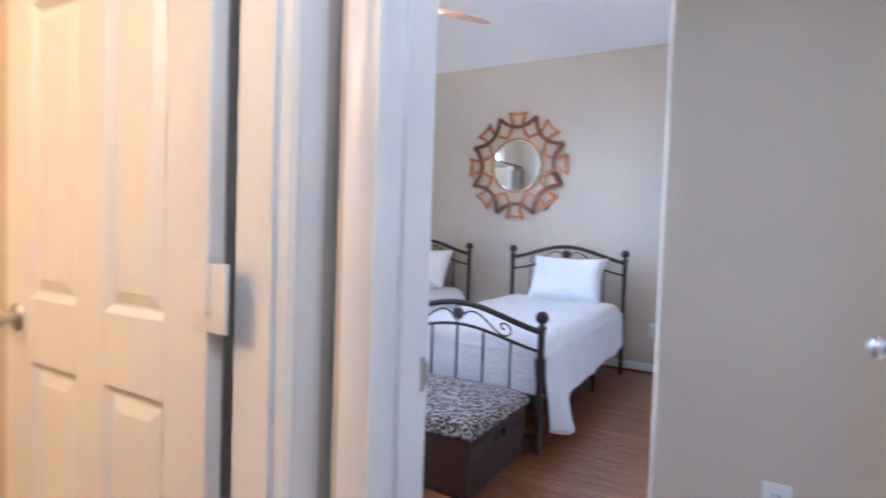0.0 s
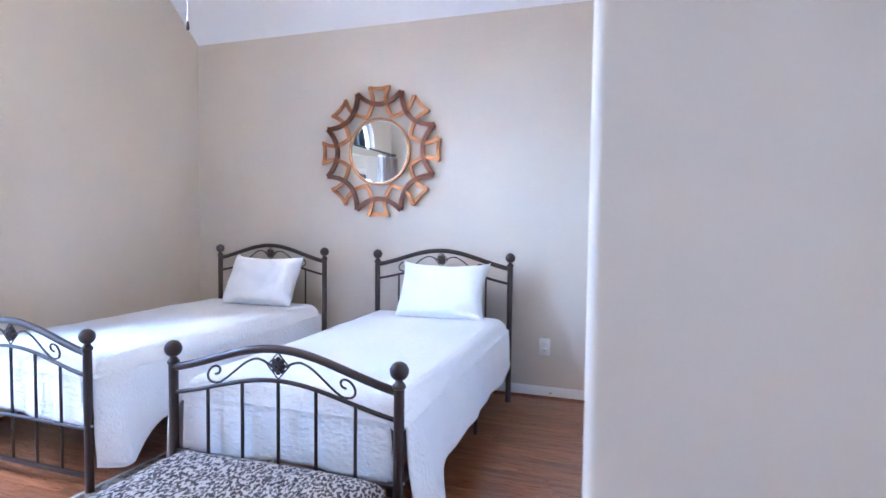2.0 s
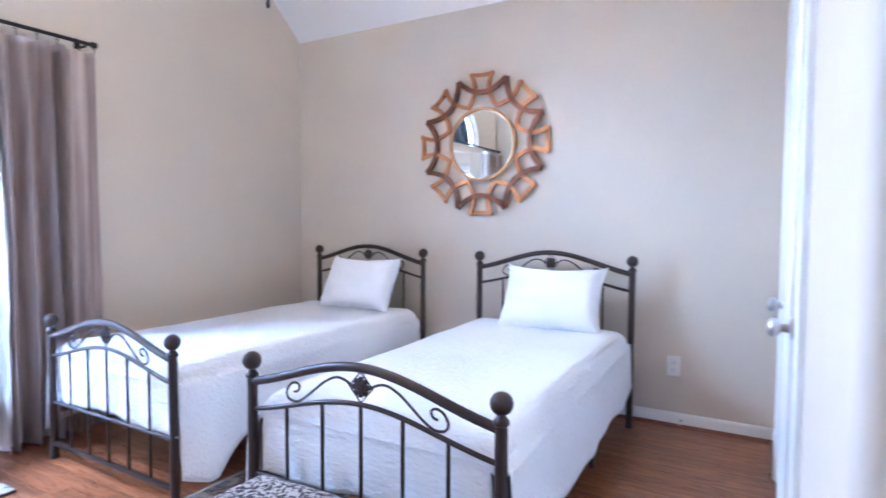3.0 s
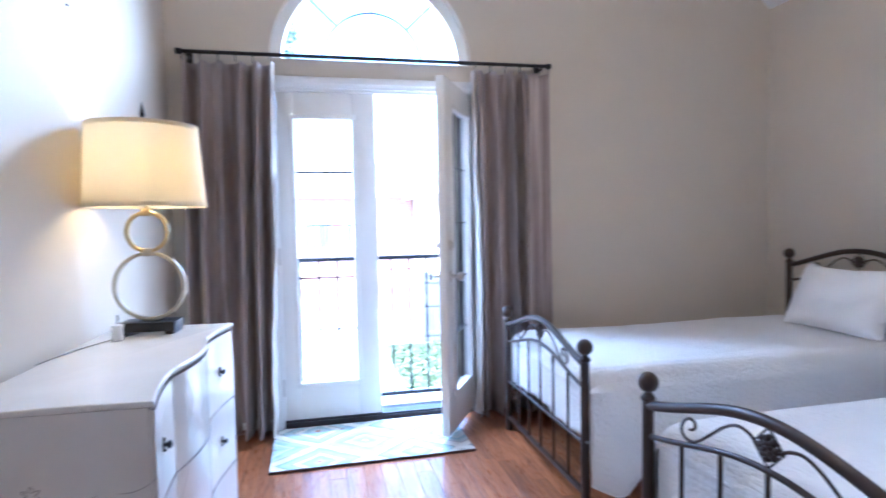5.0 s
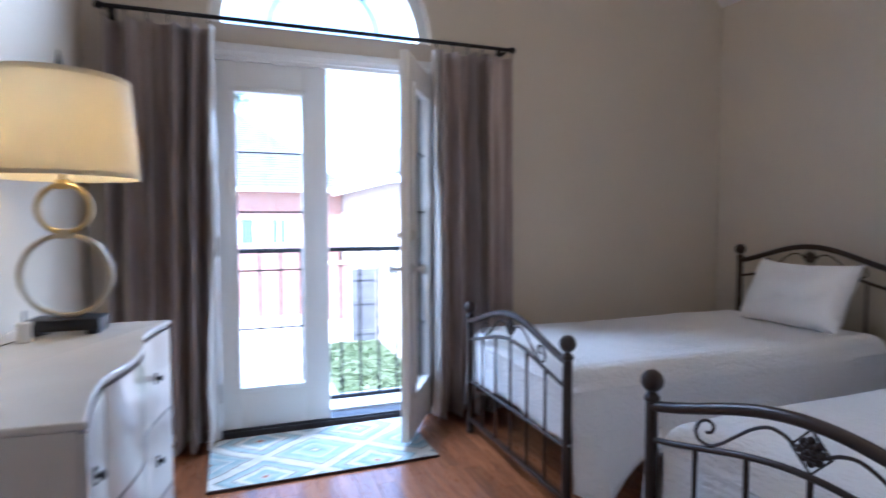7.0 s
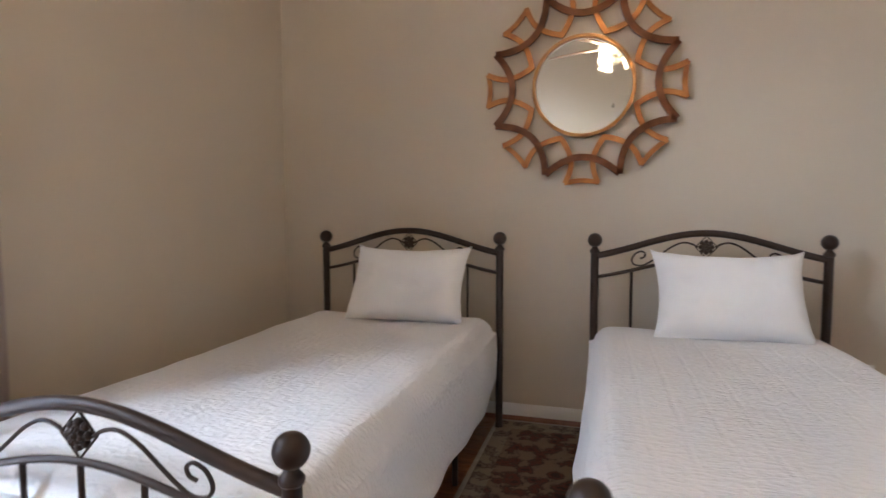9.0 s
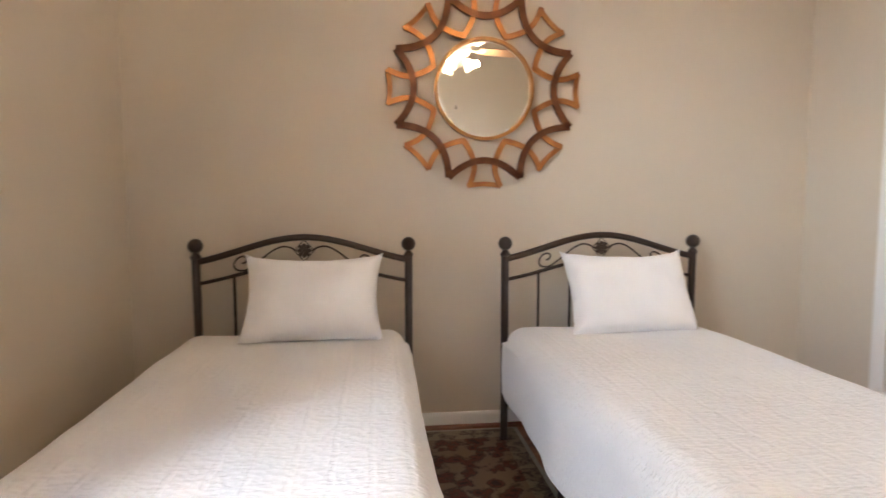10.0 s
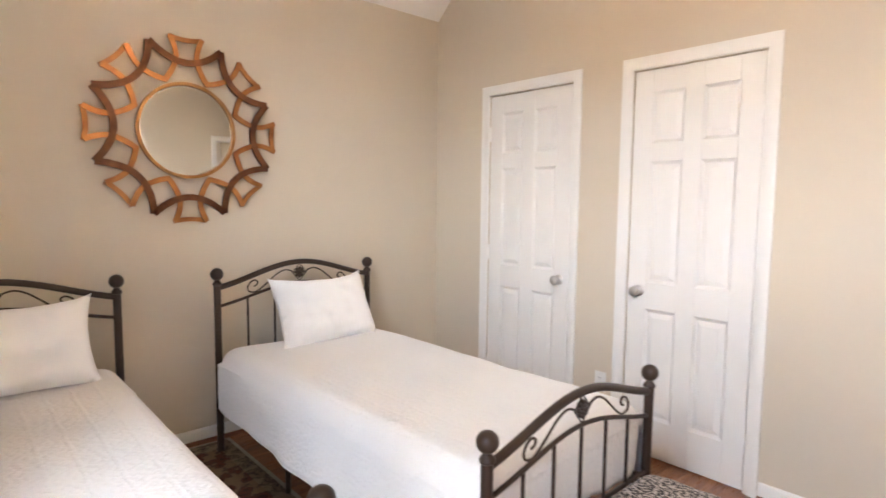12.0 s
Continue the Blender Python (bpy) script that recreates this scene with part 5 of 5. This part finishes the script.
for fy, fz, fr in ((0.172, 0.608, 0.018), (0.302, 0.531, 0.016), (0.15, 0.295, 0.016), (0.34, 0.27, 0.015), (0.105, 0.465, 0.009)):
    bm = bmesh.new()
    for k in range(6):
        a = 2 * math.pi * k / 6 + fy * 9
        loop = [(fy + fr * (0.25 * math.cos(a + t) + 0.65 * math.cos(a) * s), fz + fr * (0.25 * math.sin(a + t) + 0.65 * math.sin(a) * s)) for t, s in ((-1.2, 0.3), (-0.7, 1.1), (0, 1.4), (0.7, 1.1), (1.2, 0.3))]
        stroke(bm, loop, 0.0014)
    part("painted_flower", bm, M_FLOWER, dr, "hand-painted grey blossom")

# ---- table lamp ----
tl = thing("table_lamp", pose(-2.23, 0.775, DZ, 0, 0, -4), "table lamp with stacked metal rings and an ivory drum shade", "lamp")
bm = boxes((-0.055, 0.055, -0.095, 0.095, 0.012, 0.045), (-0.05, 0.05, -0.09, -0.06, 0.0, 0.012), (-0.05, 0.05, 0.06, 0.09, 0.0, 0.012), bevel=0.002)
part("base", bm, M_BLACK, tl, "black block base")


def hoop(r, z, name, mat):
    bm = bmesh.new()
    pts = [(0, r * math.cos(2 * math.pi * k / 48), z + r * math.sin(2 * math.pi * k / 48)) for k in range(48)]
    tube(bm, pts, 0, closed=True, flat=(0.013, 0.020, (1, 0, 0)))
    bmesh.ops.bevel(bm, geom=[e for e in bm.edges], offset=0.002, segments=1, affect="EDGES")
    return part(name, bm, mat, tl)


hoop(0.118, 0.045 + 0.124, "large_ring", M_PEWTER)
hoop(0.069, 0.306 + 0.058, "small_ring", M_BRASSY)
part("clasp", boxes((-0.013, 0.013, -0.015, 0.015, 0.276, 0.306), bevel=0.002), M_PEWTER, tl)
part("clasp", boxes((-0.013, 0.013, -0.015, 0.015, 0.420, 0.448), bevel=0.002), M_BRASSY, tl)
part("stem", lathe(bmesh.new(), [(0.006, 0.448), (0.006, 0.50), (0.016, 0.505), (0.016, 0.56), (0.008, 0.565)], 14), M_BRASSY, tl)
bm = bmesh.new()
ZS0, ZS1, RS0, RS1 = 0.452, 0.738, 0.200, 0.180
prev = None
for r, z in ((RS0, ZS0), (RS0 - (RS0 - RS1) * 0.5, (ZS0 + ZS1) / 2), (RS1, ZS1), (RS1 - 0.003, ZS1), (RS0 - 0.0115, (ZS0 + ZS1) / 2), (RS0 - 0.003, ZS0)):
    row = [bm.verts.new((r * math.cos(2 * math.pi * k / 48), r * math.sin(2 * math.pi * k / 48), z)) for k in range(48)]
    if prev:
        for k in range(48):
            bm.faces.new((prev[k], prev[(k + 1) % 48], row[(k + 1) % 48], row[k]))
    prev = row
shade = part("shade", bm, M_SHADE, tl, "ivory linen drum shade")
for z, r in ((ZS0 + 0.006, RS0 + 0.0006), (ZS1 - 0.006, RS1 + 0.0006)):
    part("shade_trim", tube(bmesh.new(), [(r * math.cos(2 * math.pi * k / 48), r * math.sin(2 * math.pi * k / 48), z) for k in range(48)], 0, closed=True, flat=(0.003, 0.014, (0, 0, 1))), M_SHADE, shade)
bm = bmesh.new()
for k in range(3):
    a = 2 * math.pi * k / 3
    tube(bm, [(0.012 * math.cos(a), 0.012 * math.sin(a), ZS1 - 0.02), (0.179 * math.cos(a), 0.179 * math.sin(a), ZS1 - 0.008)], 0.0016, 6)
for s in (-1, 1):
    tube(bm, [(0, s * 0.012, 0.51), (0, s * 0.055, 0.56), (0, s * 0.06, 0.66), (0, s * 0.012, ZS1 - 0.015)], 0.0016, 6)
part("harp", bm, M_BRASSY, tl, "thin wire harp and spider")
part("finial", lathe(bmesh.new(), [(0.006, ZS1 - 0.022), (0.007, ZS1 - 0.01), (0.0035, ZS1), (0.0045, ZS1 + 0.03), (0.009, ZS1 + 0.042), (0.006, ZS1 + 0.056), (0.0008, ZS1 + 0.085)], 12), M_BLACK, tl, "dark turned finial")
part("bulb", lathe(bmesh.new(), [(0.012, 0.565), (0.013, 0.578), (0.026, 0.60)], 14), M_PLASTIC, tl)

pot = thing("oil_diffuser", pose(-2.115, 0.700, DZ), "small cream bottle with a dark reed beside the lamp", "diffuser")
part("bottle", lathe(bmesh.new(), [(0.017, 0), (0.019, 0.003), (0.0165, 0.02), (0.0165, 0.035), (0.019, 0.048), (0.018, 0.052), (0.006, 0.053), (0.006, 0.056)], 18), M_PLASTIC, pot)
part("reed", tube(bmesh.new(), [(0, 0, 0.05), (0.002, 0.003, 0.085)], 0.0022, 6), M_BLACK, pot)
cord = thing("lamp_cord", pose(0, 0, 0), "thin dark lamp cord running to the wall", "cable")
part("cable", tube(bmesh.new(), [(-2.200, 0.74, DZ + 0.006), (-2.12, 0.68, DZ + 0.003), (-1.98, 0.63, DZ + 0.003), (-1.85, 0.602, DZ + 0.003), (-1.8, 0.59, DZ + 0.002)], 0.0013, 6), M_DARK, cord)
part("nail", lathe(bmesh.new(), [(0.004, 0), (0.004, 0.006), (0.0005, 0.007)], 8, (0, 0, 0), "y"), M_DARK, thing("wall_hook", pose(-2.18, SOUTH, 1.965), "small dark picture hook on the wall", "hook"))

# ---- curtain rod and curtains ----
RX, RZ = WEST + 0.095, 2.164
rod = thing("curtain_rod", pose(RX, 0, RZ), "black iron curtain rod with rings above the balcony doors", "curtain rod")
part("pole", lathe(bmesh.new(), [(0.0105, 0.66), (0.0105, 2.79)], 14, (0, 0, 0), "y"), M_BLACK, rod)
for yy, s in ((0.655, -1), (2.795, 1)):
    bm = bmesh.new()
    lathe(bm, [(0.011, -0.012), (0.017, -0.008), (0.017, 0.014), (0.012, 0.020), (0.002, 0.022)], 16, (0, yy, 0), "y")
    part("finial", bm, M_BLACK, rod, "black end cap")
for yy in (0.70, 2.755):
    bm = boxes((-0.094, -0.086, yy - 0.016, yy + 0.016, -0.05, 0.03), (-0.088, 0.0, yy - 0.006, yy + 0.006, -0.022, -0.010), bevel=0.002)
    part("bracket", bm, M_BLACK, rod)


def curtain(name, label, y_top, y_bot, pleats, flat_after=None, seed=0, lining_side=1):
    """A hanging panel gathered into folds; local y runs along the rod."""
    c = thing(name, pose(RX, 0, 0), label, "curtain", "silk curtains")
    bm = bmesh.new()
    N, Mv = 150, 44
    z1, z0 = RZ - 0.045, 0.012
    g = []
    for j in range(Mv + 1):
        s = j / Mv
        row = []
        for i in range(N + 1):
            u = i / N
            yt, yb = y_top[0] + (y_top[1] - y_top[0]) * u, y_bot[0] + (y_bot[1] - y_bot[0]) * u
            y = yt + (yb - yt) * s ** 0.8
            fl = 1.0
            if flat_after is not None and u > flat_after:
                fl = max(0.12, 1 - (u - flat_after) / 0.12)
            ph = 2 * math.pi * pleats * u + 0.5 * math.sin(5 * u + seed)
            sharp = math.copysign(abs(math.sin(ph)) ** 0.7, math.sin(ph)) * (0.85 + 0.3 * math.sin(u * 9 + seed))
            amp = (0.048 + 0.040 * min(1, s * 3)) * fl
            drift = noise.noise(Vector((u * 6 + seed * 9, s * 2.2, 1))) * 0.016 * min(1, s * 2) + noise.noise(Vector((u * 20 + seed, s * 6, 4))) * 0.005
            puddle = max(0, (s - 0.93) / 0.07)
            x = amp * sharp + drift + puddle * (0.02 * math.sin(ph * 0.5 + seed) + noise.noise(Vector((u * 14, s * 20, seed))) * 0.02)
            y += (0.010 + 0.010 * math.sin(u * 13 + seed)) * math.cos(ph) * fl + puddle * noise.noise(Vector((u * 9, s * 14, seed + 5))) * 0.025
            top_sag = 0.012 * (0.5 - 0.5 * math.cos(ph)) * max(0, 1 - s * 12)
            z = z1 + (z0 - z1) * s - top_sag + puddle * noise.noise(Vector((u * 12, 3, seed))) * 0.012
            row.append(bm.verts.new((x, y, max(z, 0.008))))
        g.append(row)
    for A, B in zip(g, g[1:]):
        for i in range(N):
            bm.faces.new((A[i], A[i + 1], B[i + 1], B[i]))
    sheet = part("panel", bm, M_CURTAIN, c)
    mod = sheet.modifiers.new("thick", "SOLIDIFY")
    mod.thickness, mod.offset = 0.004, 0
    # pale lining that shows along the edge towards the doors
    bm = bmesh.new()
    lead = y_top[1] < 1.5
    rows = []
    for j in range(49):
        s = j / 48
        ye = (y_top[1] + (y_bot[1] - y_top[1]) * s ** 0.8 + 0.012) if lead else (y_top[0] + (y_bot[0] - y_top[0]) * s ** 0.8 - 0.012)
        w = 0.035 + 0.030 * min(1, s * 3)
        row = []
        for i in range(11):
            q = -1 + i / 5
            wob = 0.010 * math.sin(q * 4 + s * 7 + seed) + noise.noise(Vector((q * 2, s * 9, seed + 8))) * 0.014
            row.append(bm.verts.new((q * w, ye + wob * (1 if lead else -1), max(0.008, z1 + (z0 - z1) * s))))
        rows.append(row)
    for A, B in zip(rows, rows[1:]):
        for i in range(10):
            bm.faces.new((A[i], A[i + 1], B[i + 1], B[i]))
    edge = part("lining", bm, M_LINING, c, "pale sateen lining edge")
    mod = edge.modifiers.new("thick", "SOLIDIFY")
    mod.thickness, mod.offset = 0.003, 0
    for k in range(pleats + 1):
        u = min(1.0, k / pleats)
        y = y_top[0] + (y_top[1] - y_top[0]) * u
        ring = tube(bmesh.new(), [(0.017 * math.cos(2 * math.pi * q / 18), y, RZ - 0.006 + 0.017 * math.sin(2 * math.pi * q / 18)) for q in range(18)], 0.0022, 6, closed=True)
        tube(ring, [(0, y, RZ - 0.022), (0, y, RZ - 0.05)], 0.0022, 6)
        part("ring", ring, M_BLACK, c, "black clip ring")
    return c


curtain("curtain", "taupe silk curtain gathered beside the dresser", (0.675, 1.135), (0.66, 1.09), 5, seed=1)
curtain("curtain", "taupe silk curtain gathered beside the bed", (2.325, 2.80), (2.335, 2.81), 5, flat_after=0.60, seed=3)

# ---- ceiling fan ----
FX, FY, FZ = -1.61, 2.46, 2.44
fan = thing("ceiling_fan", pose(FX, FY, FZ), "white ceiling fan with pale wood blades and lit glass shades", "ceiling fan")
part("canopy", lathe(bmesh.new(), [(0.02, TOP - FZ - 0.07), (0.06, TOP - FZ - 0.04), (0.072, TOP - FZ - 0.002)], 24), M_TRIM, fan)
part("downrod", lathe(bmesh.new(), [(0.013, 0.1), (0.013, TOP - FZ - 0.06)], 14), M_TRIM, fan)
part("motor", lathe(bmesh.new(), [(0.03, -0.075), (0.075, -0.07), (0.11, -0.045), (0.125, -0.01), (0.125, 0.05), (0.10, 0.085), (0.05, 0.10), (0.02, 0.11)], 32), M_TRIM, fan)
for k in range(5):
    a = radians(61 + 72 * k)
    bm = bmesh.new()
    outl = [(0.20, -0.050), (0.32, -0.062), (0.50, -0.066), (0.57, -0.056), (0.595, -0.03), (0.60, 0.0), (0.595, 0.03), (0.57, 0.056), (0.50, 0.066), (0.32, 0.062), (0.20, 0.050)]
    prism(bm, outl, -0.003, 0.004, "z")
    bmesh.ops.rotate(bm, verts=bm.verts[:], cent=(0.4, 0, 0), matrix=Matrix.Rotation(radians(11), 3, "X"))
    bmesh.ops.rotate(bm, verts=bm.verts[:], cent=(0, 0, 0), matrix=Matrix.Rotation(a, 3, "Z"))
    part("blade", bm, M_BLADE, fan, "pale wood fan blade", smooth=False)
    bm = boxes((0.10, 0.26, -0.018, 0.018, -0.009, -0.002), bevel=0.002)
    bmesh.ops.rotate(bm, verts=bm.verts[:], cent=(0, 0, 0), matrix=Matrix.Rotation(a, 3, "Z"))
    part("blade_arm", bm, M_TRIM, fan)
part("light_hub", lathe(bmesh.new(), [(0.012, -0.15), (0.045, -0.14), (0.055, -0.11), (0.04, -0.075)], 24), M_TRIM, fan)
for a in (0, 120, 240):
    ca, sa = math.cos(radians(a)), math.sin(radians(a))
    bm = bmesh.new()
    prev = None
    axis = Vector((0.55 * ca, 0.55 * sa, -0.83)).normalized()
    side = axis.orthogonal().normalized()
    oth = axis.cross(side)
    base = Vector((0.085 * ca, 0.085 * sa, -0.085))
    for r, h in ((0.022, 0.0), (0.035, 0.020), (0.044, 0.048), (0.048, 0.068), (0.058, 0.092)):
        row = [bm.verts.new(base + axis * h + (side * math.cos(2 * math.pi * q / 24) + oth * math.sin(2 * math.pi * q / 24)) * r * (1 + 0.03 * math.cos(2 * math.pi * q / 24 * 6) * (h > 0.08))) for q in range(24)]
        if prev:
            for q in range(24):
                bm.faces.new((prev[q], prev[(q + 1) % 24], row[(q + 1) % 24], row[q]))
        prev = row
    part("glass_shade", bm, M_FROST, fan, "frosted glass bell shade, lit")
    part("lamp_arm", tube(bmesh.new(), [(0.04 * ca, 0.04 * sa, -0.11), (0.07 * ca, 0.07 * sa, -0.10), base], 0.008, 8), M_TRIM, fan)
for (px, py), z1 in (((0.0, 0.0), 1.945),):
    bm = bmesh.new()
    tube(bm, [(px, py, -0.14), (px, py, z1 - FZ + 0.03)], 0.0012, 5)
    ch = part("pull_chain", bm, M_NICKEL, fan, "thin pull chain")
    part("pull_knob", lathe(bmesh.new(), [(0.002, 0.034), (0.005, 0.028), (0.0075, 0.01), (0.006, 0.0), (0.001, -0.002)], 12, (px, py, z1 - FZ)), M_IRON, ch, "dark wooden pull")

# ---- outside: neighbouring houses, ground, hedge and tree ----
GROUND = -2.95
solid("ground", boxes((-400, WEST - 0.2, -300, 300, GROUND - 0.3, GROUND)), M_CONCRETE, "pale concrete drive and paving below the balcony", "ground", "structure", smooth=False)
solid("lawn", boxes((-18.6, -6.5, 3.35, 5.7, GROUND, GROUND + 0.04)), M_GRASS, "green lawn strip beside the drive", "lawn", "structure", smooth=False)


def house(name, m, label, wx, wy, eave, ridge, wall_mat, wins):
    """A hipped house: wx deep (local -x), wy wide, front at local x = 0."""
    h = thing(name, m, label, "house")
    part("wall", boxes((-wx, 0, 0, wy, 0, eave)), wall_mat, h, smooth=False)
    o = 0.45
    bm = bmesh.new()
    zc = eave - 0.05
    c = [bm.verts.new(p) for p in ((o, -o, zc), (o, wy + o, zc), (-wx - o, wy + o, zc), (-wx - o, -o, zc))]
    q = min(wx, wy) / 2
    if wy > wx:
        r = [bm.verts.new((-wx / 2, q, ridge)), bm.verts.new((-wx / 2, wy - q, ridge))]
        for f in ((c[0], c[1], r[1], r[0]), (c[1], c[2], r[1]), (c[2], c[3], r[0], r[1]), (c[3], c[0], r[0])):
            bm.faces.new(f)
    else:
        r = [bm.verts.new((-q, wy / 2, ridge)), bm.verts.new((-wx + q, wy / 2, ridge))]
        for f in ((c[0], c[1], r[0]), (c[1], c[2], r[1], r[0]), (c[2], c[3], r[1]), (c[3], c[0], r[0], r[1])):
            bm.faces.new(f)
    bm.faces.new(c)
    bmesh.ops.recalc_face_normals(bm, faces=bm.faces[:])
    roof = part("roof", bm, M_ROOF, h, "grey shingle hip roof", smooth=False)
    # courses of shingles as thin raised strips on the front slope
    n = 34
    for k in range(n):
        s = k / n
        z = zc + (ridge - zc) * s + 0.03
        x = o - (o + (wx / 2 if wy > wx else q)) * s
        ya = -o + (q + o) * s
        yb = wy + o - (q + o) * s
        if yb - ya > 0.3:
            part("shingle_course", boxes((x - 0.06, x + 0.012, ya, yb, z - 0.024, z + 0.001)), M_ROOF, roof, smooth=False)
    part("fascia", boxes((0.40, 0.47, -o, wy + o, zc - 0.16, zc + 0.02), (-wx, 0.40, wy + 0.40, wy + 0.47, zc - 0.16, zc + 0.02), (-wx, 0.40, -0.47, -0.40, zc - 0.16, zc + 0.02)), M_TRIM, h, "white painted fascia", smooth=False)
    for y, z, w, hh in wins:
        wn = part("window", boxes((-0.02, 0.05, y, y + w, z, z + 0.06), (-0.02, 0.05, y, y + w, z + hh - 0.06, z + hh), (-0.02, 0.05, y, y + 0.06, z + 0.06, z + hh - 0.06), (-0.02, 0.05, y + w - 0.06, y + w, z + 0.06, z + hh - 0.06), (-0.02, 0.04, y + w / 2 - 0.025, y + w / 2 + 0.025, z + 0.06, z + hh - 0.06)), M_TRIM, h, "white sash window", smooth=False)
        part("pane", boxes((-0.02, 0.015, y + 0.06, y + w - 0.06, z + 0.06, z + hh - 0.06)), M_WINDOW, wn, smooth=False)
    return h


house("brick_house", pose(-25, -9.5, GROUND), "red brick house with a grey hip roof across the drive", 9, 15.0, 5.45, 9.4, M_BRICK,
      [(1.5, 3.0, 1.0, 1.4), (4.5, 3.0, 1.0, 1.4), (10.2, 3.05, 1.2, 1.1), (12.0, 3.05, 0.7, 1.1)])
house("brick_house", pose(-15.5, 5.54, GROUND), "pale brick house with a grey hip roof beside the lawn", 18, 11, 5.3, 9.0, M_PALEBRICK,
      [(2.0, 3.2, 0.9, 1.2), (4.4, 3.2, 0.9, 1.2), (7.0, 3.2, 0.9, 1.2)])
wallt = thing("garden_wall", pose(-23.5, 4.0, GROUND), "low red brick garden wall with a pale coping", "garden wall")
part("wall", boxes((-0.15, 0.15, 0, 1.55, 0, 2.25)), M_BRICK, wallt, smooth=False)
part("coping", boxes((-0.2, 0.2, -0.03, 1.58, 2.25, 2.37)), M_CONCRETE, wallt, smooth=False)
gate = thing("garden_gate", pose(-18.7, 4.70, GROUND), "dark grey boarded garden gate", "gate")
for k in range(5):
    part("board", boxes((-0.025, 0.025, k * 0.2, k * 0.2 + 0.19, 0.05, 2.45)), M_GATE, gate, smooth=False)
for z in (0.3, 1.3, 2.1):
    part("batten", boxes((0.025, 0.06, 0, 0.99, z, z + 0.12)), M_GATE, gate, smooth=False)


def leaf_cloud(bm_rows, count, fn, size):
    vs, fs = [], []
    for _ in range(count):
        p = fn()
        a = Vector((random.gauss(0, 1), random.gauss(0, 1), random.gauss(0, 1))).normalized()
        b = a.orthogonal().normalized()
        s = size * random.uniform(0.6, 1.3)
        n = len(vs)
        vs += [p - a * s, p + b * s * 0.5, p + a * s, p - b * s * 0.5]
        fs.append((n, n + 1, n + 2, n + 3))
    me = bpy.data.meshes.new(bm_rows)
    me.from_pydata([tuple(v) for v in vs], [], fs)
    me.materials.append(M_LEAF)
    return me


random.seed(12)
def blade_point():
    return Vector((random.uniform(-18.5, -7.0), random.uniform(3.4, 5.65), GROUND + 0.05 + random.uniform(0, 0.05)))


tagged(new("lawn_grass", leaf_cloud("lawn_grass", 14000, blade_point, 0.06)), "short uneven grass blades on the lawn strip", "grass", kind="stuff")

tree = thing("tree", pose(-36, -1.6, GROUND), "tall leafy tree behind the brick house", "tree")
part("trunk", tube(bmesh.new(), [(0, 0, 0), (0.1, 0.1, 5.5), (0, 0.2, 12.0), (0.3, 0.1, 19.0)], [0.32, 0.26, 0.18, 0.08], 10), M_BARK, tree)
limbs = []
for k in range(14):
    a = k * 2.4
    b = Vector((0.1, 0.1, 7.0 + 0.85 * k))
    e = b + Vector((math.cos(a) * (3.6 - 0.17 * k), math.sin(a) * (3.6 - 0.17 * k), 1.6))
    part("limb", tube(bmesh.new(), [b, (b + e) / 2 + Vector((0, 0, 0.4)), e], [0.12, 0.08, 0.03], 7), M_BARK, tree)
    limbs += [(e, 1.3), ((b + e) / 2 + Vector((0, 0, 1.0)), 1.0)]


def crown_point():
    c, r = random.choice(limbs)
    d = Vector((random.gauss(0, 1), random.gauss(0, 1), random.gauss(0, 0.8))).normalized() * r * random.uniform(0.3, 1.0)
    return c + d


ob = new("crown", leaf_cloud("crown", 11000, crown_point, 0.14))
ob.parent = tree
tagged(ob, kind="stuff")
